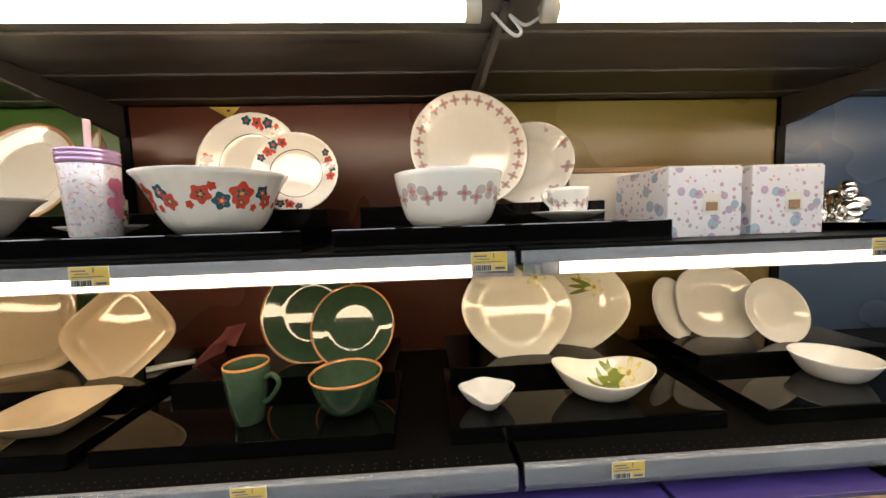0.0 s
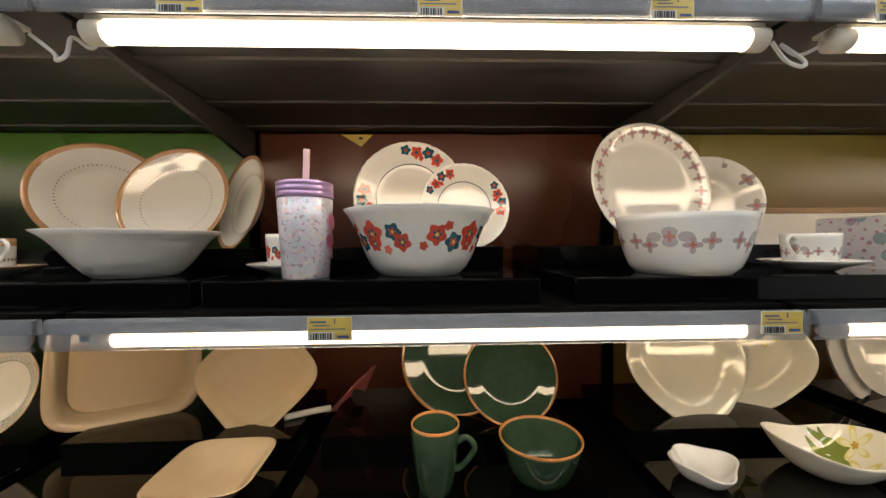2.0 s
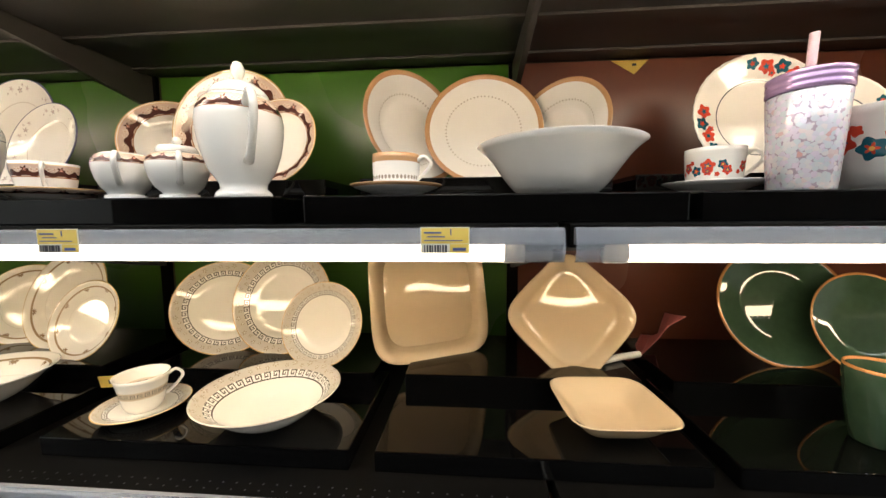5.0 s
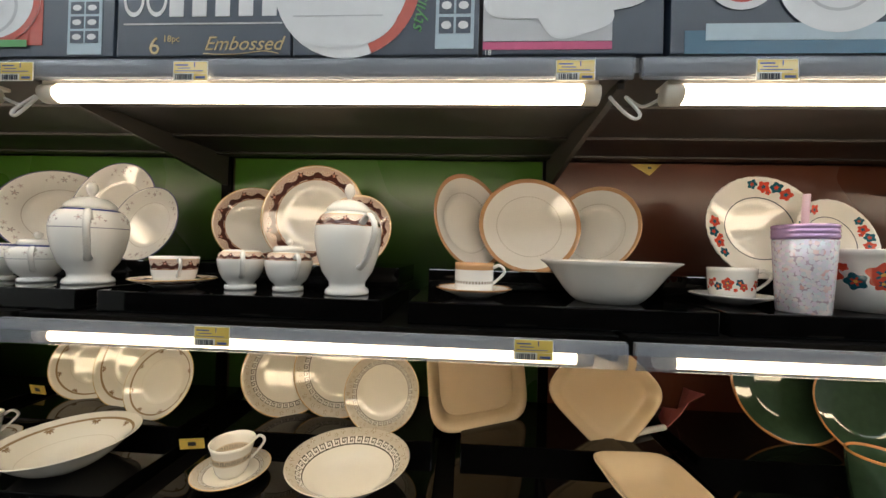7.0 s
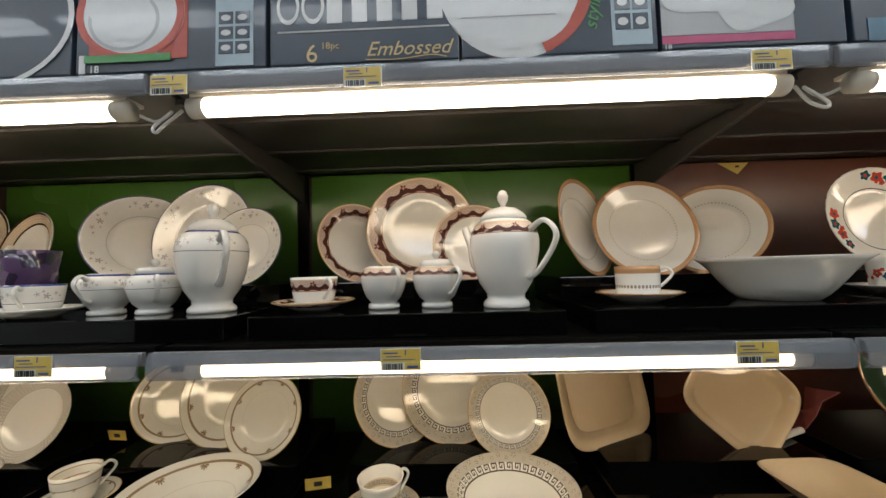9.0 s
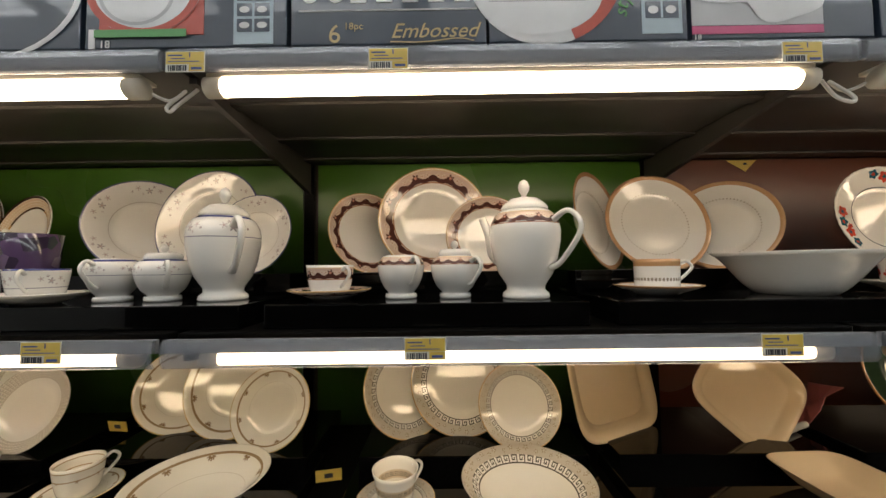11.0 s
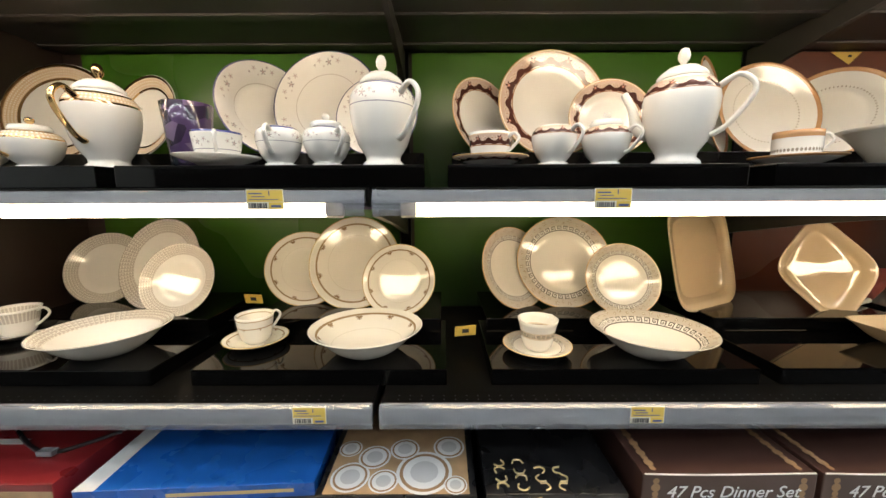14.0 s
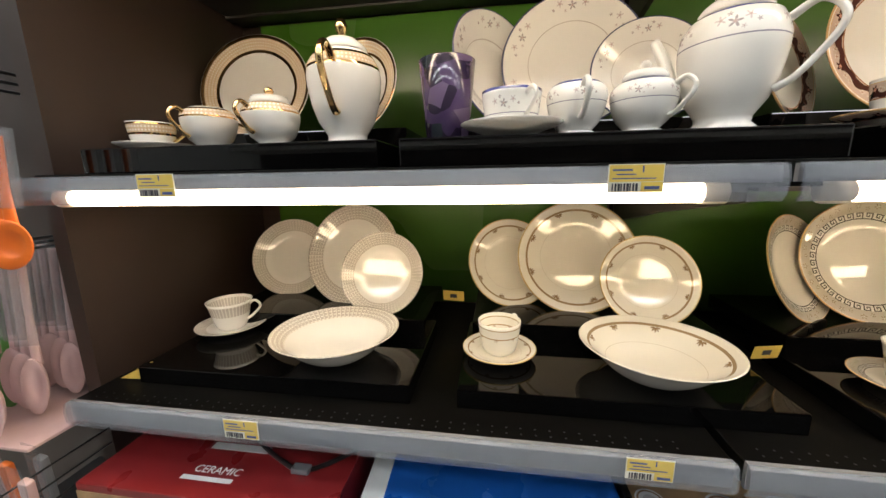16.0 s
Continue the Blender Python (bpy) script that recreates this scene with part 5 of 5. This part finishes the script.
for a, b, yw in ((-1.56, -1.275, 0), (-1.265, -0.955, 0)):
    th = carton("gift_carton", a, b, YB, ZB, 0.44, 0.392, cocoa, "dark brown dinner set carton with beaded bands", LB, yw)
    text("title", "47 Pcs Dinner Set", 0.030, facing((b - a) * 0.14, -0.001, 0.350), print_white, th, slant=0.25)
    part("worn_edge", tube([(0.003, 0.0, 0.3925), (0.1, -0.0012, 0.3915), (b - a - 0.003, 0.0, 0.3928)], 0.0014, 6), card, th, "worn pale edge")
    for x in (0.022, b - a - 0.022):
        for i in range(16):
            for m in (pose(x, 0.012 + i * 0.012, 0.3932), facing(x, -0.0008, 0.380 - i * 0.012)):
                bm = bmesh.new()
                bmesh.ops.create_circle(bm, cap_ends=True, segments=10, radius=0.0078 if i % 2 else 0.0055, matrix=m)
                part("bead", bm, brown_card, th)
for a, b in ((-0.93, -0.545), (-0.535, -0.15), (-0.14, 0.245), (0.255, 0.64)):
    w = b - a
    th = carton("gift_carton", a, b, YB, ZB, 0.44, 0.432, violet, "violet-topped dinner set carton with plate pictures", LB)
    part("front_print", box_bm(0.004, w - 0.004, -0.001, -0.0003, 0.02, 0.425), wood_print, th, "warm printed picture")
    for cx, cz, s in ((0.13, 0.315, 0.085), (0.245, 0.30, 0.05)):
        part("picture_rim", ellipse_bm(s, s * 0.95, cx, cz, -0.0016), print_gold, th)
        part("picture_ring", ellipse_bm(s * 0.94, s * 0.89, cx, cz, -0.0021, 0.9), black_card, th)
        part("picture_plate", ellipse_bm(s * 0.82, s * 0.78, cx, cz, -0.0026), print_white, th)
    bm = bmesh.new()
    for i in range(4):
        box_bm(0.05 + i * 0.03, 0.072 + i * 0.03, -0.0015, -0.001, 0.402, 0.419, 0, bm)
    part("picture_tile", bm, navy, th)
    bm = bmesh.new()
    for i in range(3):
        box_bm(0.008 + i * 0.125, 0.034 + i * 0.125, -0.0014, -0.0011, 0.03, 0.42, 0, bm)
    part("picture_timber", bm, cocoa, th)
    part("picture_window", box_bm(0.16, 0.20, -0.0014, -0.0011, 0.36, 0.40), print_white, th)
    part("wordmark", box_bm(w - 0.105, w - 0.03, -0.0018, -0.0012, 0.352, 0.367), print_white, th, "plain white bar")
    part("emblem", ellipse_bm(0.028, 0.008, w - 0.065, 0.385, -0.0018), print_white, th)
for a, b in ((0.66, 1.0),):
    carton("gift_carton", a, b, YB, ZB, 0.44, 0.36, black_card, "black dinner set carton", LB)

# ---- hanging utensils beyond the end panel ----
orange = Mat("orange_silicone", (0.75, 0.16, 0.02), rough=0.35, grain=0.04).done()
pinkish = Mat("pale_pink_silicone", (0.62, 0.42, 0.40), rough=0.35, grain=0.04).done()
green_pl = Mat("green_silicone", (0.10, 0.30, 0.06), rough=0.35, grain=0.04).done()
wrap = clear_plastic("clear_wrap", (0.5, 0.5, 0.52), 0.14, 0.1)
black_wire = Mat("black_wire", (0.02, 0.02, 0.02), rough=0.35, grain=0.05).done()
rack = base("hanging_rack", pose(-3.14, -0.02, 0.0), "dark slotted side panel with wire hooks", "rack")
part("panel", box_bm(-2.2, 0.105, 0.22, 0.24, 0.0, 2.4), wall_dark, rack)
for z in (1.42, 1.135):
    for x in (-0.10, -0.02, 0.05):
        part("hook", tube([(x, 0.22, z), (x, 0.1, z), (x, -0.04, z), (x, -0.06, z + 0.02)], 0.003, 8), black_wire, rack, "", True)


def spoon(x, y, z, mat, L, w, yaw):
    th = base("spoon", pose(x, y, z, 0, 4, yaw), "silicone serving spoon hanging in clear wrap on a hook", "spoon", "hanging spoons")
    part("handle", tube([(0, 0, 0), (0, 0, -0.4 * L), (0.002, 0, -0.7 * L)], [0.006, 0.0055, 0.008], 8, None, 0.6), mat, th, "", True)
    bm = lathe([(0, 0.010), (0.5, 0.006), (0.85, -0.002), (1.0, -0.008), (0.97, -0.010), (0.5, -0.002), (0, 0.002)], 24)
    for v in bm.verts:
        x_, y_, z_ = v.co
        v.co = (x_ * w, z_ * 1.2, y_ * L * 0.2 - 0.84 * L)
    part("spoon_bowl", bm, mat, th, "", True)
    part("wrapper", box_bm(-w * 0.9, w * 0.9, -0.013, -0.0125, -0.55 * L, 0.01), wrap, th, "clear plastic wrap")


for i in range(6):
    spoon(-2.945 - 0.024 * i, -0.03 + 0.010 * i, 1.305, orange, 0.17, 0.026, 30)
for row in range(3):
    for i in range(7):
        spoon(-3.042 - 0.026 * i - 0.008 * row, -0.035 + 0.06 * row + 0.004 * i, 1.125 + 0.006 * (i % 3), green_pl if (i, row) == (3, 1) else pinkish, 0.255, 0.017, 28 + 3 * i)

basket = base("wire_basket", pose(-3.09, -0.03, 0.62), "black wire basket of wrapped utensils", "basket")
for k in range(7):
    part("wire", tube([(-0.12, -0.10, 0.03 * k), (0.075, -0.10, 0.03 * k), (0.085, -0.09, 0.03 * k), (0.085, 0.20, 0.03 * k)], 0.0018, 6), black_wire, basket)
for k in range(9):
    part("upright_wire", tube([(-0.12 + 0.025 * k, -0.102, 0), (-0.12 + 0.025 * k, -0.102, 0.09), (-0.12 + 0.025 * k, -0.102, 0.18)], 0.0018, 6), black_wire, basket)
part("ledge", box_bm(-0.14, 0.09, -0.02, 0.20, 0.222, 0.228, 0.002), pinkish, basket, "pale pink plastic ledge")
part("tray", box_bm(-0.12, 0.083, -0.098, 0.20, -0.004, 0.0), black_wire, basket)
for i in range(7):
    th = base("wrapped_utensil", pose(-3.17 + 0.025 * i, -0.05 + 0.02 * (i % 3), 0.6215, 6, -6 + 3 * i, 0), "wrapped utensil standing in the wire basket", "utensil", "wrapped utensils")
    part("grip", box_bm(-0.009, 0.009, -0.006, 0.006, 0.0, 0.20, 0.004), (orange, grey_metal, pinkish, grey_metal)[i % 4], th)
    part("sleeve", box_bm(-0.014, 0.014, -0.009, -0.0085, 0.05, 0.235), wrap, th)
